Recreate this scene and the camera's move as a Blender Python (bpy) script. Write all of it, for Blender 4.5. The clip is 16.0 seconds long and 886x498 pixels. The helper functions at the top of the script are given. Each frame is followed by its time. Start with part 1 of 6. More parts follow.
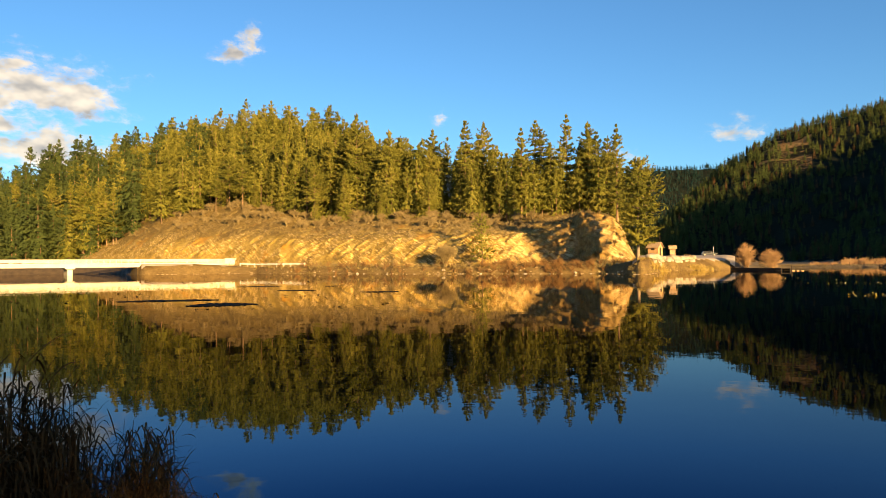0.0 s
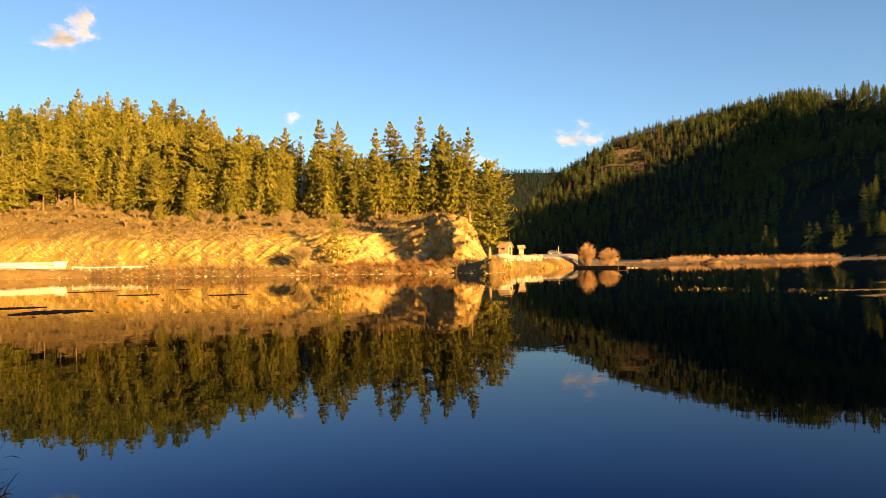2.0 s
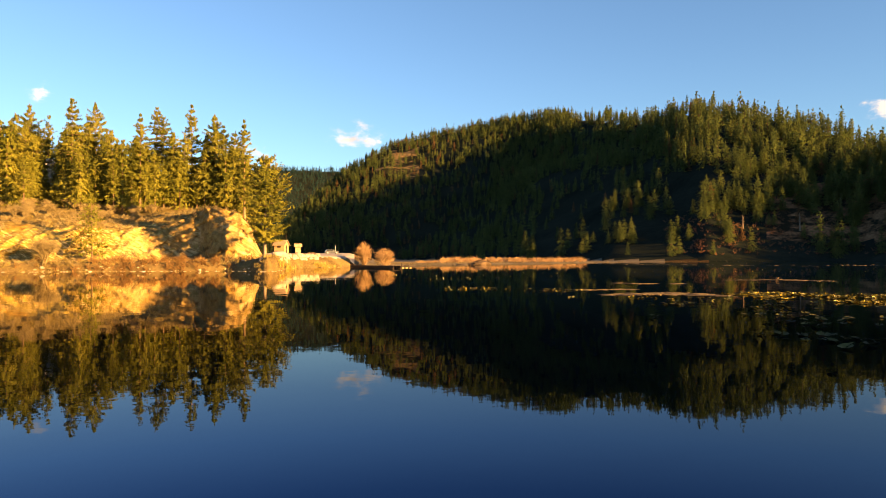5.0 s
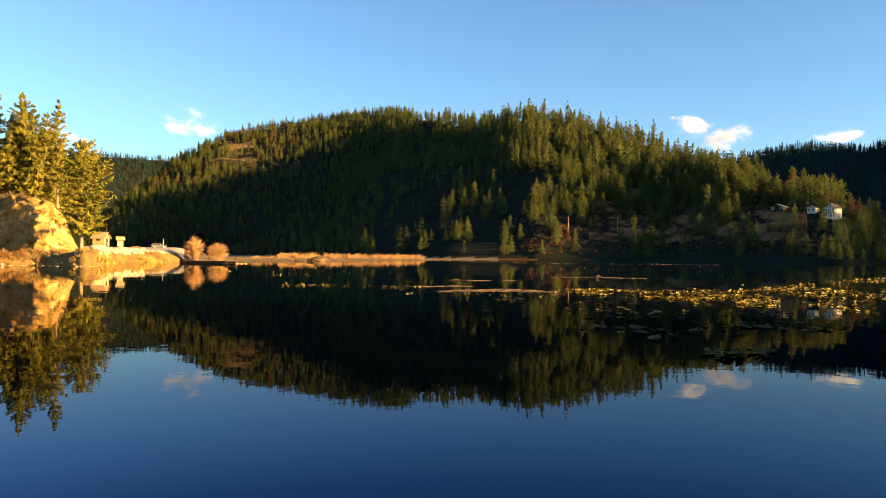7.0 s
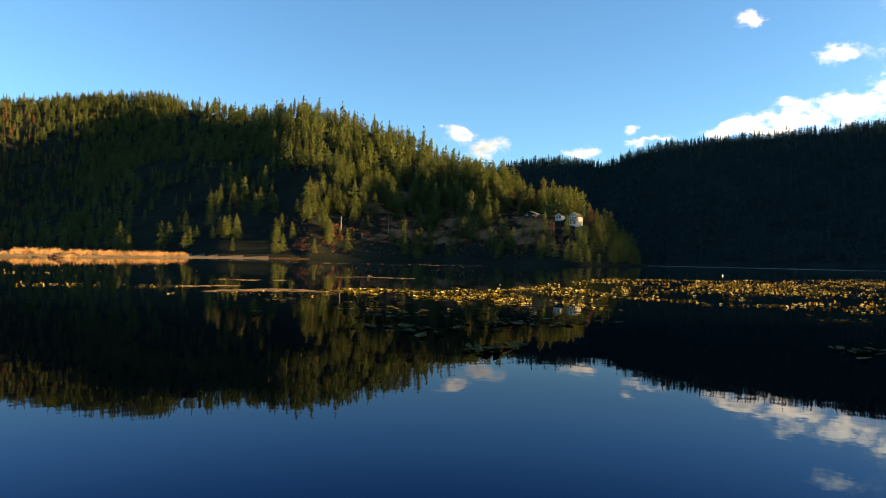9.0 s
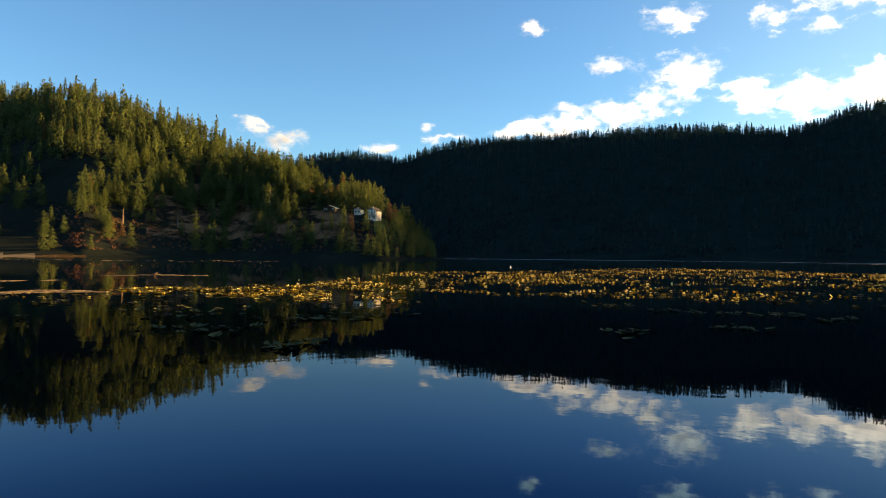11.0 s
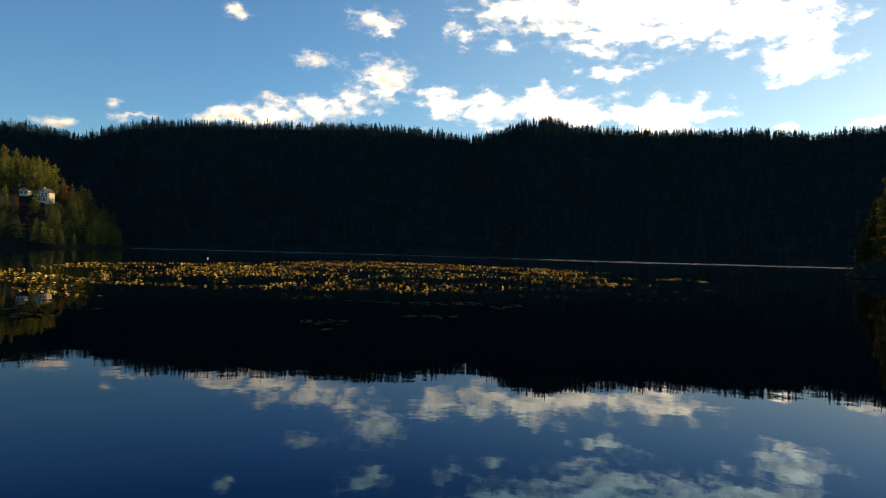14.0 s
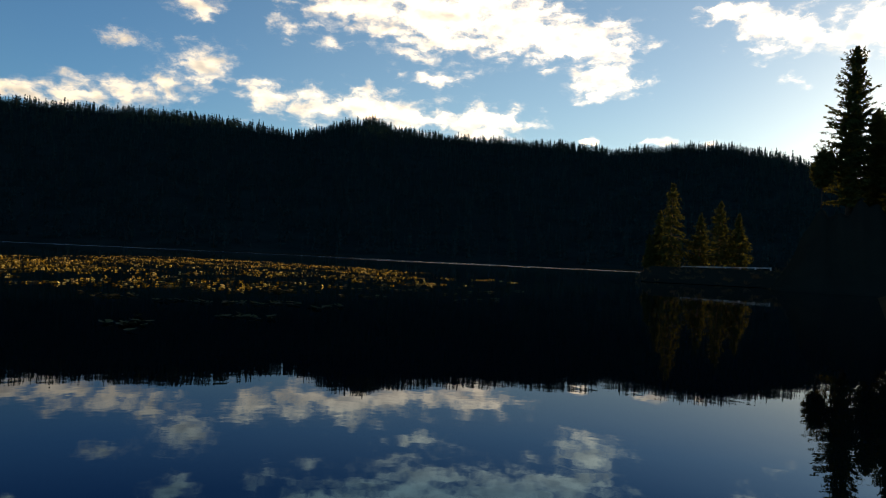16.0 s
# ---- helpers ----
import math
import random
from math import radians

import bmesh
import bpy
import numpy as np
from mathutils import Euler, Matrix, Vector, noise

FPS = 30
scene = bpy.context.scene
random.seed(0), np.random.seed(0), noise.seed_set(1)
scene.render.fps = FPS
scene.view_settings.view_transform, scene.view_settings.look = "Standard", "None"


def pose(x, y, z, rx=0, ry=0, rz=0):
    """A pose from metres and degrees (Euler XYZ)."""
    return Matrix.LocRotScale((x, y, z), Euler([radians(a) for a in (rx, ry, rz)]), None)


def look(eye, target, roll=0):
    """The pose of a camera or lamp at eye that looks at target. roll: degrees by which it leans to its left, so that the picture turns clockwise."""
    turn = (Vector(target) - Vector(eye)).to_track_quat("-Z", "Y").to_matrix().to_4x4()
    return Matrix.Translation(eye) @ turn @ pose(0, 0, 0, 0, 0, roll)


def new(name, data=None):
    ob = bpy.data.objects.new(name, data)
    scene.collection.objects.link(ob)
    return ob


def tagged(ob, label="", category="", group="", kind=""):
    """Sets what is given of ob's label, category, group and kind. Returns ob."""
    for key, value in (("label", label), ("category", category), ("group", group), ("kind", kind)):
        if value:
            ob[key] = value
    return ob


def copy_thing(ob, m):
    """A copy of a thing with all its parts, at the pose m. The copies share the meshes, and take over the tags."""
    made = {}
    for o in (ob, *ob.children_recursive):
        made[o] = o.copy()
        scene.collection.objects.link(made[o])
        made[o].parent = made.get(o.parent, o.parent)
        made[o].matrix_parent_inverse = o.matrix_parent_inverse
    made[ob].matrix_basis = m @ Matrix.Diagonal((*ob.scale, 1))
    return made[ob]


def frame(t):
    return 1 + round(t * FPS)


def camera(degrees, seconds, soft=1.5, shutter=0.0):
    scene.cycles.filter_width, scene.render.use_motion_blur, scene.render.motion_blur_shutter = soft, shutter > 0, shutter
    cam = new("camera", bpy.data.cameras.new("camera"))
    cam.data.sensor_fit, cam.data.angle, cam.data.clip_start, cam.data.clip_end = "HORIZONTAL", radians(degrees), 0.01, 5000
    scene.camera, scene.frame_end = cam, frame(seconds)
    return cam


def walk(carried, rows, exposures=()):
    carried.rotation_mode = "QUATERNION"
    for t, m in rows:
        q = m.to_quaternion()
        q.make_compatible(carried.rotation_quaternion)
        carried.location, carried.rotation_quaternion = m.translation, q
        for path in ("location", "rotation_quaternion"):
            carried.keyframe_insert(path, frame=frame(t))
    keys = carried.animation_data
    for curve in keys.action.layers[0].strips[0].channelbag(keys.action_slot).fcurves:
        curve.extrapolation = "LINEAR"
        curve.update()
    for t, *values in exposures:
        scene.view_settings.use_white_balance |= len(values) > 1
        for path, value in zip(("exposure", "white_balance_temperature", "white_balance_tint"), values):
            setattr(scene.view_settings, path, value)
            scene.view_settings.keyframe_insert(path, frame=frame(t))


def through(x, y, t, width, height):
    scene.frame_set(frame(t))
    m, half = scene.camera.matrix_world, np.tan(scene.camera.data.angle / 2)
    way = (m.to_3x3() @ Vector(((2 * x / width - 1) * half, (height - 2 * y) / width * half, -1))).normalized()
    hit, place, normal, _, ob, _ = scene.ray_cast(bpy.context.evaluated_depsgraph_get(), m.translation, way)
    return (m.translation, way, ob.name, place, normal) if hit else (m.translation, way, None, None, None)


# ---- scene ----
# ---- camera: stands on the bank and turns; the eye is 1.8 m over the water ----
EYE = 1.8
cam = camera(64.15, 16.0, soft=0.8)
ROWS = [
    (0, 0.00, 1.19, 0.50),
    (0.5, -3.59, 1.25, 0.76),
    (1, -6.54, 1.22, 0.62),
    (1.5, -9.13, 1.25, 1.03),
    (2, -11.66, 1.06, 1.10),
    (2.5, -14.42, 1.15, 1.22),
    (3, -17.39, 1.19, 1.02),
    (3.5, -20.20, 0.99, 1.16),
    (4, -23.10, 0.96, 0.86),
    (6.5, -39.29, 0.47, -0.30),
    (7, -42.55, 0.54, -0.40),
    (7.5, -47.69, 0.69, -0.53),
    (8, -52.74, 0.56, -0.50),
    (8.5, -56.38, 0.46, -0.90),
    (9, -60.86, 0.77, -1.21),
    (11.5, -80.97, 0.39, -0.78),
    (12, -85.01, 0.35, -1.14),
    (12.5, -88.68, 0.22, -0.64),
    (13, -93.02, 0.24, -0.83),
    (13.5, -96.92, 0.29, -1.16),
    (14, -100.85, 0.35, -1.51),
    (14.5, -104.56, 0.23, -1.94),
    (15, -108.28, 0.37, -2.18),
    (15.5, -111.82, 0.55, -2.22),
    (16, -115.30, 0.81, -2.71),
]
walk(cam, [(t, pose(0, 0, EYE, 90 + pitch, roll, yaw)) for t, yaw, pitch, roll in ROWS],
     exposures=[(0, 1.08, 6700, 10), (1.5, 1.36, 8600, 22), (3.5, 1.50, 8600, 24), (7.5, 1.82, 8000, 16), (9, 1.76, 7500, 12), (12.5, 1.34, 7500, 12), (14.5, 0.86, 7300, 11), (16, 0.56, 7300, 11)])

# ---- sun and sky ----
SUN_AZ, SUN_EL = 155.0, 8.7


def toward(az, el=0.0, dist=1.0):
    """A vector at a compass angle (clockwise from +y) and an elevation."""
    a, e = radians(az), radians(el)
    return Vector((math.sin(a) * math.cos(e), math.cos(a) * math.cos(e), math.sin(e))) * dist


sun_data = bpy.data.lights.new("sun", "SUN")
sun_data.energy, sun_data.angle, sun_data.color = 9.8, radians(0.6), (1.0, 0.63, 0.24)
sun = new("sun", sun_data)
sun.matrix_world = look(toward(SUN_AZ, SUN_EL, 50), (0, 0, 0))


class Nodes:
    """Short hand for node trees."""

    def __init__(self, tree):
        self.tree = tree
        tree.nodes.clear()

    def add(self, kind, inputs=(), **props):
        n = self.tree.nodes.new(kind)
        for k, v in props.items():
            setattr(n, k, v)
        for k, v in dict(inputs).items():
            self.put(n.inputs[k], v)
        return n

    def put(self, socket, v):
        if isinstance(v, bpy.types.NodeSocket):
            self.tree.links.new(v, socket)
        else:
            socket.default_value = v

    def math(self, op, a, b=0.0, clamp=False):
        return self.add("ShaderNodeMath", {0: a, 1: b}, operation=op, use_clamp=clamp).outputs[0]

    def vec(self, op, a, b=(0, 0, 0)):
        n = self.add("ShaderNodeVectorMath", {0: a, 1: b}, operation=op)
        return n.outputs["Value"] if op in ("LENGTH", "DOT_PRODUCT") else n.outputs[0]

    def noise(self, vector, scale, detail=4.0, rough=0.55, distortion=0.0):
        n = self.add("ShaderNodeTexNoise", {"Vector": vector, "Scale": scale, "Detail": detail, "Roughness": rough, "Distortion": distortion})
        return n.outputs["Fac"]

    def ramp(self, fac, stops, mode="LINEAR"):
        n = self.add("ShaderNodeValToRGB", {"Fac": fac})
        n.color_ramp.interpolation = mode
        while len(n.color_ramp.elements) < len(stops):
            n.color_ramp.elements.new(0.5)
        for e, (p, c) in zip(n.color_ramp.elements, stops):
            e.position, e.color = p, (*c, 1) if len(c) == 3 else c
        return n.outputs["Color"]

    def between(self, v, lo, hi):
        n = self.add("ShaderNodeMapRange", {0: v, 1: lo, 2: hi}, interpolation_type="SMOOTHSTEP", clamp=True)
        return n.outputs[0]

    def mix(self, fac, a, b, blend="MIX"):
        n = self.add("ShaderNodeMix", data_type="RGBA", blend_type=blend)
        self.put(n.inputs[0], fac), self.put(n.inputs[6], a), self.put(n.inputs[7], b)
        return n.outputs[2]


world = bpy.data.worlds.new("sky")
scene.world = world
world.use_nodes = True
w = Nodes(world.node_tree)
way = w.add("ShaderNodeTexCoord").outputs["Generated"]
sky = w.add("ShaderNodeTexSky", sky_type="NISHITA", sun_disc=False, sun_elevation=radians(SUN_EL), sun_rotation=radians(SUN_AZ), altitude=700.0,
            air_density=1.0, dust_density=0.55, ozone_density=3.0)
sep = w.add("ShaderNodeSeparateXYZ", {0: way})
az = w.math("MULTIPLY", w.math("ARCTAN2", sep.outputs[0], sep.outputs[1]), 180 / math.pi)
el = w.math("MULTIPLY", w.math("ARCSINE", sep.outputs[2]), 180 / math.pi)
spot = w.add("ShaderNodeCombineXYZ", {0: az, 1: el}).outputs[0]
drift = w.add("ShaderNodeTexNoise", {"Vector": spot, "Scale": 0.45, "Detail": 4.0, "Roughness": 0.6}).outputs["Color"]
bent = w.vec("ADD", spot, w.vec("MULTIPLY", w.vec("SUBTRACT", drift, (0.5, 0.5, 0.5)), (3.4, 1.7, 0)))
puff = w.vec("MULTIPLY", spot, (0.8, 1.3, 1))
billow = w.noise(puff, 0.75, 5, 0.55)
swell = w.noise(puff, 0.42, 3, 0.5)
wisp = w.noise(w.vec("MULTIPLY", bent, (0.5, 1.3, 1)), 0.8, 5, 0.58)
# fair-weather clouds: compass angle, elevation, half width, half height in degrees, density
AWAY = [
    (-30.6, 12.4, 5.0, 1.9, 1.15), (-27.6, 12.0, 2.6, 1.3, 1.2), (-33.0, 9.6, 4.0, 1.6, 1.1), (-29.8, 8.4, 5.0, 1.9, 1.1), (-16.4, 16.0, 1.7, 0.8, 1), (-15.1, 17.0, 1.0, 1.3, 1),
    (22.4, 9.7, 2.6, 0.9, 0.8), (-0.4, 11.5, 0.9, 0.8, 0.8), (14.6, 8.2, 1.5, 0.5, 0.7),
    (61.8, 9.9, 1.4, 1.2, 0.85), (64.1, 8.9, 2.0, 1.0, 0.8), (72.0, 8.5, 1.9, 0.7, 0.8), (75.4, 10.4, 0.7, 0.7, 0.6), (77.0, 9.4, 2.9, 0.7, 0.55), (84.2, 17.9, 1.8, 0.8, 0.6), (90.7, 14.8, 2.3, 0.8, 0.8),
]
ASIDE = [
    (83.7, 10.2, 2.6, 0.9, 1), (87.1, 10.6, 2.7, 1.3, 1), (90.6, 11.1, 2.0, 1.1, 1), (93.5, 11.9, 1.8, 1.5, 1), (95.9, 13.7, 2.2, 1.8, 1), (95.0, 18.0, 2.4, 1.0, 0.9), (100.6, 11.9, 1.9, 1.4, 1),
    (104.6, 11.6, 2.9, 1.4, 1), (108.6, 11.9, 2.6, 1.6, 1), (111.6, 11.3, 2.4, 1.3, 1), (117.8, 11.0, 4.2, 1.5, 1), (114.0, 14.3, 2.9, 0.8, 0.85), (102.1, 17.2, 1.7, 1.0, 0.72), (105.6, 16.6, 1.6, 0.9, 0.78),
]
SUNWARD = [
    (108.2, 19.6, 5.4, 2.2, 1.05), (114.6, 19.0, 6.7, 2.9, 1.1), (120.2, 18.7, 4.5, 2.6, 1.1), (123.6, 17.5, 3.2, 2.1, 1), (126.3, 17.0, 4.2, 2.0, 1), (127.6, 14.2, 2.8, 1.3, 1), (136.8, 19.0, 2.8, 0.9, 0.9),
    (138.6, 18.2, 2.0, 0.9, 0.9), (140.5, 17.4, 3.5, 1.6, 1), (146.0, 17.1, 3.4, 1.6, 1), (141.4, 13.8, 1.5, 0.7, 0.65), (126.9, 9.8, 1.0, 0.4, 0.8), (131.6, 9.8, 2.1, 0.4, 0.85), (135.4, 9.8, 1.2, 0.4, 0.7), (163.0, 16.0, 6.0, 2.0, 1),
]
body = None
for a, e, ra, re, dense in AWAY + ASIDE + SUNWARD:
    off = w.vec("MULTIPLY", w.vec("SUBTRACT", bent, (a, e, 0)), (0.82 / ra, 0.82 / re, 0))
    near = w.math("SUBTRACT", dense, w.vec("LENGTH", off))
    body = near if body is None else w.math("MAXIMUM", body, near)
body = w.math("ADD", body, w.math("ADD", w.math("MULTIPLY", w.math("SUBTRACT", billow, 0.47), 1.6), w.math("MULTIPLY", w.math("SUBTRACT", wisp, 0.50), 1.9)))
cover = w.between(body, -0.22, 0.92)
above = w.noise(w.vec("ADD", puff, (0.0, 0.8, 0.0)), 0.42, 3, 0.5)
lit = w.between(w.math("ADD", w.math("MULTIPLY", w.math("SUBTRACT", swell, above), 2.0), w.math("MULTIPLY", w.math("SUBTRACT", 1.1, cover), 0.5)), -0.62, 0.50)
sunward = w.between(w.vec("DOT_PRODUCT", way, tuple(toward(SUN_AZ, SUN_EL))), -0.2, 1.0)
cloud = w.mix(lit, (4.4, 4.2, 4.0, 1), (15.0, 12.8, 9.8, 1))
cloud = w.mix(sunward, w.mix(0.62, cloud, (0, 0, 0, 1)), cloud)
glow = w.between(w.vec("DOT_PRODUCT", way, tuple(toward(SUN_AZ, SUN_EL))), 0.50, 0.95)
cloud = w.mix(glow, cloud, w.mix(1.0, cloud, (1.55, 1.45, 1.35, 1), "MULTIPLY"))
gain = w.mix(w.between(sunward, 0.45, 1.0), (0.67, 0.95, 1.11, 1), (1.10, 1.11, 1.05, 1))
clear = w.mix(1.0, sky.outputs[0], gain, "MULTIPLY")
colour = w.mix(w.math("MULTIPLY", w.math("POWER", cover, 2.8), 0.92), clear, cloud)
back = w.add("ShaderNodeBackground", {"Color": colour, "Strength": 0.1})
w.add("ShaderNodeOutputWorld", {"Surface": back.outputs[0]})

# ---- materials ----
def material(name, build, rough=0.9, spec=0.2, bump=0.0, bump_scale=1.0, bump_dist=0.05):
    m = bpy.data.materials.new(name)
    m.use_nodes = True
    n = Nodes(m.node_tree)
    at = n.add("ShaderNodeNewGeometry").outputs["Position"]
    bsdf = n.add("ShaderNodeBsdfPrincipled", {"Roughness": rough, "Specular IOR Level": spec})
    n.put(bsdf.inputs["Base Color"], build(n, at))
    if bump:
        b = n.add("ShaderNodeBump", {"Strength": bump, "Distance": bump_dist, "Height": n.noise(at, bump_scale, 6, 0.65)})
        n.put(bsdf.inputs["Normal"], b.outputs[0])
    n.add("ShaderNodeOutputMaterial", {"Surface": bsdf.outputs[0]})
    return m


def foliage(name, build, through=0.3):
    """Needles and leaves: matt, and partly lit through."""
    m = bpy.data.materials.new(name)
    m.use_nodes = True
    n = Nodes(m.node_tree)
    tone = build(n, n.add("ShaderNodeNewGeometry").outputs["Position"])
    a = n.add("ShaderNodeBsdfDiffuse", {"Color": tone})
    b = n.add("ShaderNodeBsdfTranslucent", {"Color": tone})
    mixed = n.add("ShaderNodeMixShader", {0: through, 1: a.outputs[0], 2: b.outputs[0]})
    n.add("ShaderNodeOutputMaterial", {"Surface": mixed.outputs[0]})
    return m


def blotchy(dark, light, scale, fine=None):
    """Two tones in patches, with a finer grain."""
    def build(n, at):
        big = n.noise(at, scale, 3, 0.55)
        small = n.noise(at, fine or scale * 9, 5, 0.65)
        f = n.math("ADD", n.math("MULTIPLY", big, 0.6), n.math("MULTIPLY", small, 0.4))
        return n.ramp(f, [(0.32, dark), (0.68, light)])
    return build


def leafy(dark, mid, light, scale):
    """Foliage: tone by tree-sized patches and leaf by leaf."""
    def build(n, at):
        one = n.add("ShaderNodeNewGeometry").outputs["Random Per Island"]
        f = n.math("ADD", n.math("MULTIPLY", n.noise(at, scale, 2, 0.5), 0.75), n.math("MULTIPLY", one, 0.3))
        return n.ramp(f, [(0.25, dark), (0.52, mid), (0.8, light)])
    return build


NEEDLES = foliage("pine_needles", leafy((0.050, 0.062, 0.014), (0.152, 0.153, 0.031), (0.27, 0.245, 0.054), 0.16), 0.38)
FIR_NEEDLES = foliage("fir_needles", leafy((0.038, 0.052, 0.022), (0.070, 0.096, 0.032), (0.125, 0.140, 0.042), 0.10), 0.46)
# Ridge needles: evening shade and blue haze are mixed into these tones.
SHADED_NEEDLES = foliage("dark_forest_needles", leafy((0.009, 0.022, 0.023), (0.015, 0.036, 0.036), (0.023, 0.049, 0.045), 0.05), 0.1)
# Darker copy of the fir needles, backlit shade put into the colour.
BACKLIT_FIR = foliage("dark_fir_needles", leafy((0.014, 0.022, 0.009), (0.040, 0.048, 0.015), (0.082, 0.084, 0.024), 0.10), 0.28)
BROWN_NEEDLES = foliage("dry_needles", leafy((0.05, 0.032, 0.016), (0.105, 0.063, 0.032), (0.16, 0.10, 0.05), 0.2))
BARK = material("bark", blotchy((0.085, 0.053, 0.032), (0.27, 0.18, 0.105), 1.2, 9), 0.95, 0.1, 0.6, 6, 0.04)
# Darker copy of the bark for far and backlit trunks, shade in its tone.
SHADED_BARK = material("spruce_bark", blotchy((0.025, 0.020, 0.016), (0.075, 0.060, 0.045), 1.2, 9), 0.95, 0.05)
GREY_BARK = material("grey_bark", blotchy((0.10, 0.08, 0.06), (0.24, 0.19, 0.14), 1.5, 9), 0.95, 0.1)
TWIG = material("bare_twigs", blotchy((0.17, 0.10, 0.05), (0.36, 0.24, 0.13), 0.6, 5), 0.9, 0.1)
DRY_GRASS = material("dry_grass", blotchy((0.11, 0.08, 0.028), (0.31, 0.24, 0.085), 0.35, 4), 0.95, 0.1)
SCRUB_TWIG = material("grey_brown_twigs", blotchy((0.10, 0.075, 0.036), (0.25, 0.195, 0.10), 0.5, 5), 0.95, 0.05)
RUST_TWIG = material("rusty_twigs", blotchy((0.09, 0.05, 0.022), (0.25, 0.145, 0.058), 0.5, 5), 0.95, 0.05)
REED = material("dry_reed", blotchy((0.022, 0.012, 0.005), (0.10, 0.056, 0.02), 1.5, 12), 0.9, 0.05)
MARSH = material("marsh_grass", blotchy((0.055, 0.045, 0.029), (0.14, 0.112, 0.072), 0.12, 1.5), 0.95, 0.1)
STICKS = material("heaped_sticks", blotchy((0.035, 0.024, 0.015), (0.13, 0.09, 0.055), 0.8, 7), 0.95, 0.05, 0.9, 4.0, 0.15)
FOREST_FLOOR = material("forest_floor", blotchy((0.022, 0.016, 0.009), (0.075, 0.048, 0.024), 0.08, 0.9), 1.0, 0.0, 0.5, 1.2, 0.3)
# Litter of far slopes, spit and knoll, with deep shade in its tones.
SHADED_LITTER = material("needle_litter", blotchy((0.007, 0.011, 0.009), (0.022, 0.026, 0.019), 0.03, 0.3), 1.0, 0.0)


def open_slope(n, at):
    """Dark undergrowth with breaks of reddish dry brush and soil."""
    red = n.ramp(n.noise(at, 0.5, 5, 0.7), [(0.3, (0.10, 0.045, 0.022)), (0.7, (0.30, 0.15, 0.075))])
    return n.mix(n.between(n.noise(n.vec("MULTIPLY", at, (1, 1, 2.2)), 0.05, 5, 0.65), 0.46, 0.58), (0.020, 0.017, 0.011, 1), red)


RED_SOIL = material("red_brown_soil", open_slope, 1.0, 0.0)


def clearing_tone(n, at):
    """Dry grass breaking through the dark undergrowth."""
    dry = n.ramp(n.noise(at, 0.25, 4, 0.65), [(0.3, (0.09, 0.058, 0.028)), (0.7, (0.21, 0.15, 0.075))])
    return n.mix(n.between(n.noise(n.vec("MULTIPLY", at, (1, 1, 2.5)), 0.022, 5, 0.6), 0.50, 0.58), (0.022, 0.022, 0.014, 1), dry)


# Ridge floor kept near its needles' tone, shade and blue haze in the colour.
SHADED_RIDGE_FLOOR = material("mossy_undergrowth", blotchy((0.005, 0.012, 0.012), (0.014, 0.027, 0.025), 0.03, 0.3), 1.0, 0.0)
CLEARING = material("grassy_clearing", clearing_tone, 1.0, 0.0)
LAWN = material("cut_grass", blotchy((0.05, 0.065, 0.015), (0.13, 0.14, 0.035), 0.15, 1.2), 1.0, 0.0)
GRAVEL = material("gravel", blotchy((0.26, 0.22, 0.17), (0.45, 0.39, 0.31), 0.5, 7), 0.95, 0.15, 0.4, 6, 0.03)
MUD = material("mud", blotchy((0.030, 0.022, 0.014), (0.085, 0.062, 0.036), 0.8, 6), 0.7, 0.3, 0.4, 5, 0.02)


def rock_tone(n, at):
    tilt = n.add("ShaderNodeVectorRotate", {"Vector": at, "Axis": (0, 1, 0), "Angle": radians(-28)}).outputs[0]
    strata = n.noise(n.vec("MULTIPLY", tilt, (0.30, 0.30, 1.5)), 1.0, 6, 0.68, 0.8)
    bare = n.ramp(strata, [(0.30, (0.09, 0.055, 0.022)), (0.46, (0.25, 0.17, 0.070)), (0.60, (0.44, 0.34, 0.17)), (0.74, (0.60, 0.51, 0.32))])
    rust = n.ramp(n.noise(at, 1.3, 5, 0.6), [(0.35, (0.17, 0.10, 0.030)), (0.7, (0.34, 0.23, 0.080))])
    return n.mix(n.between(n.noise(at, 0.10, 5, 0.62), 0.42, 0.62), bare, rust)


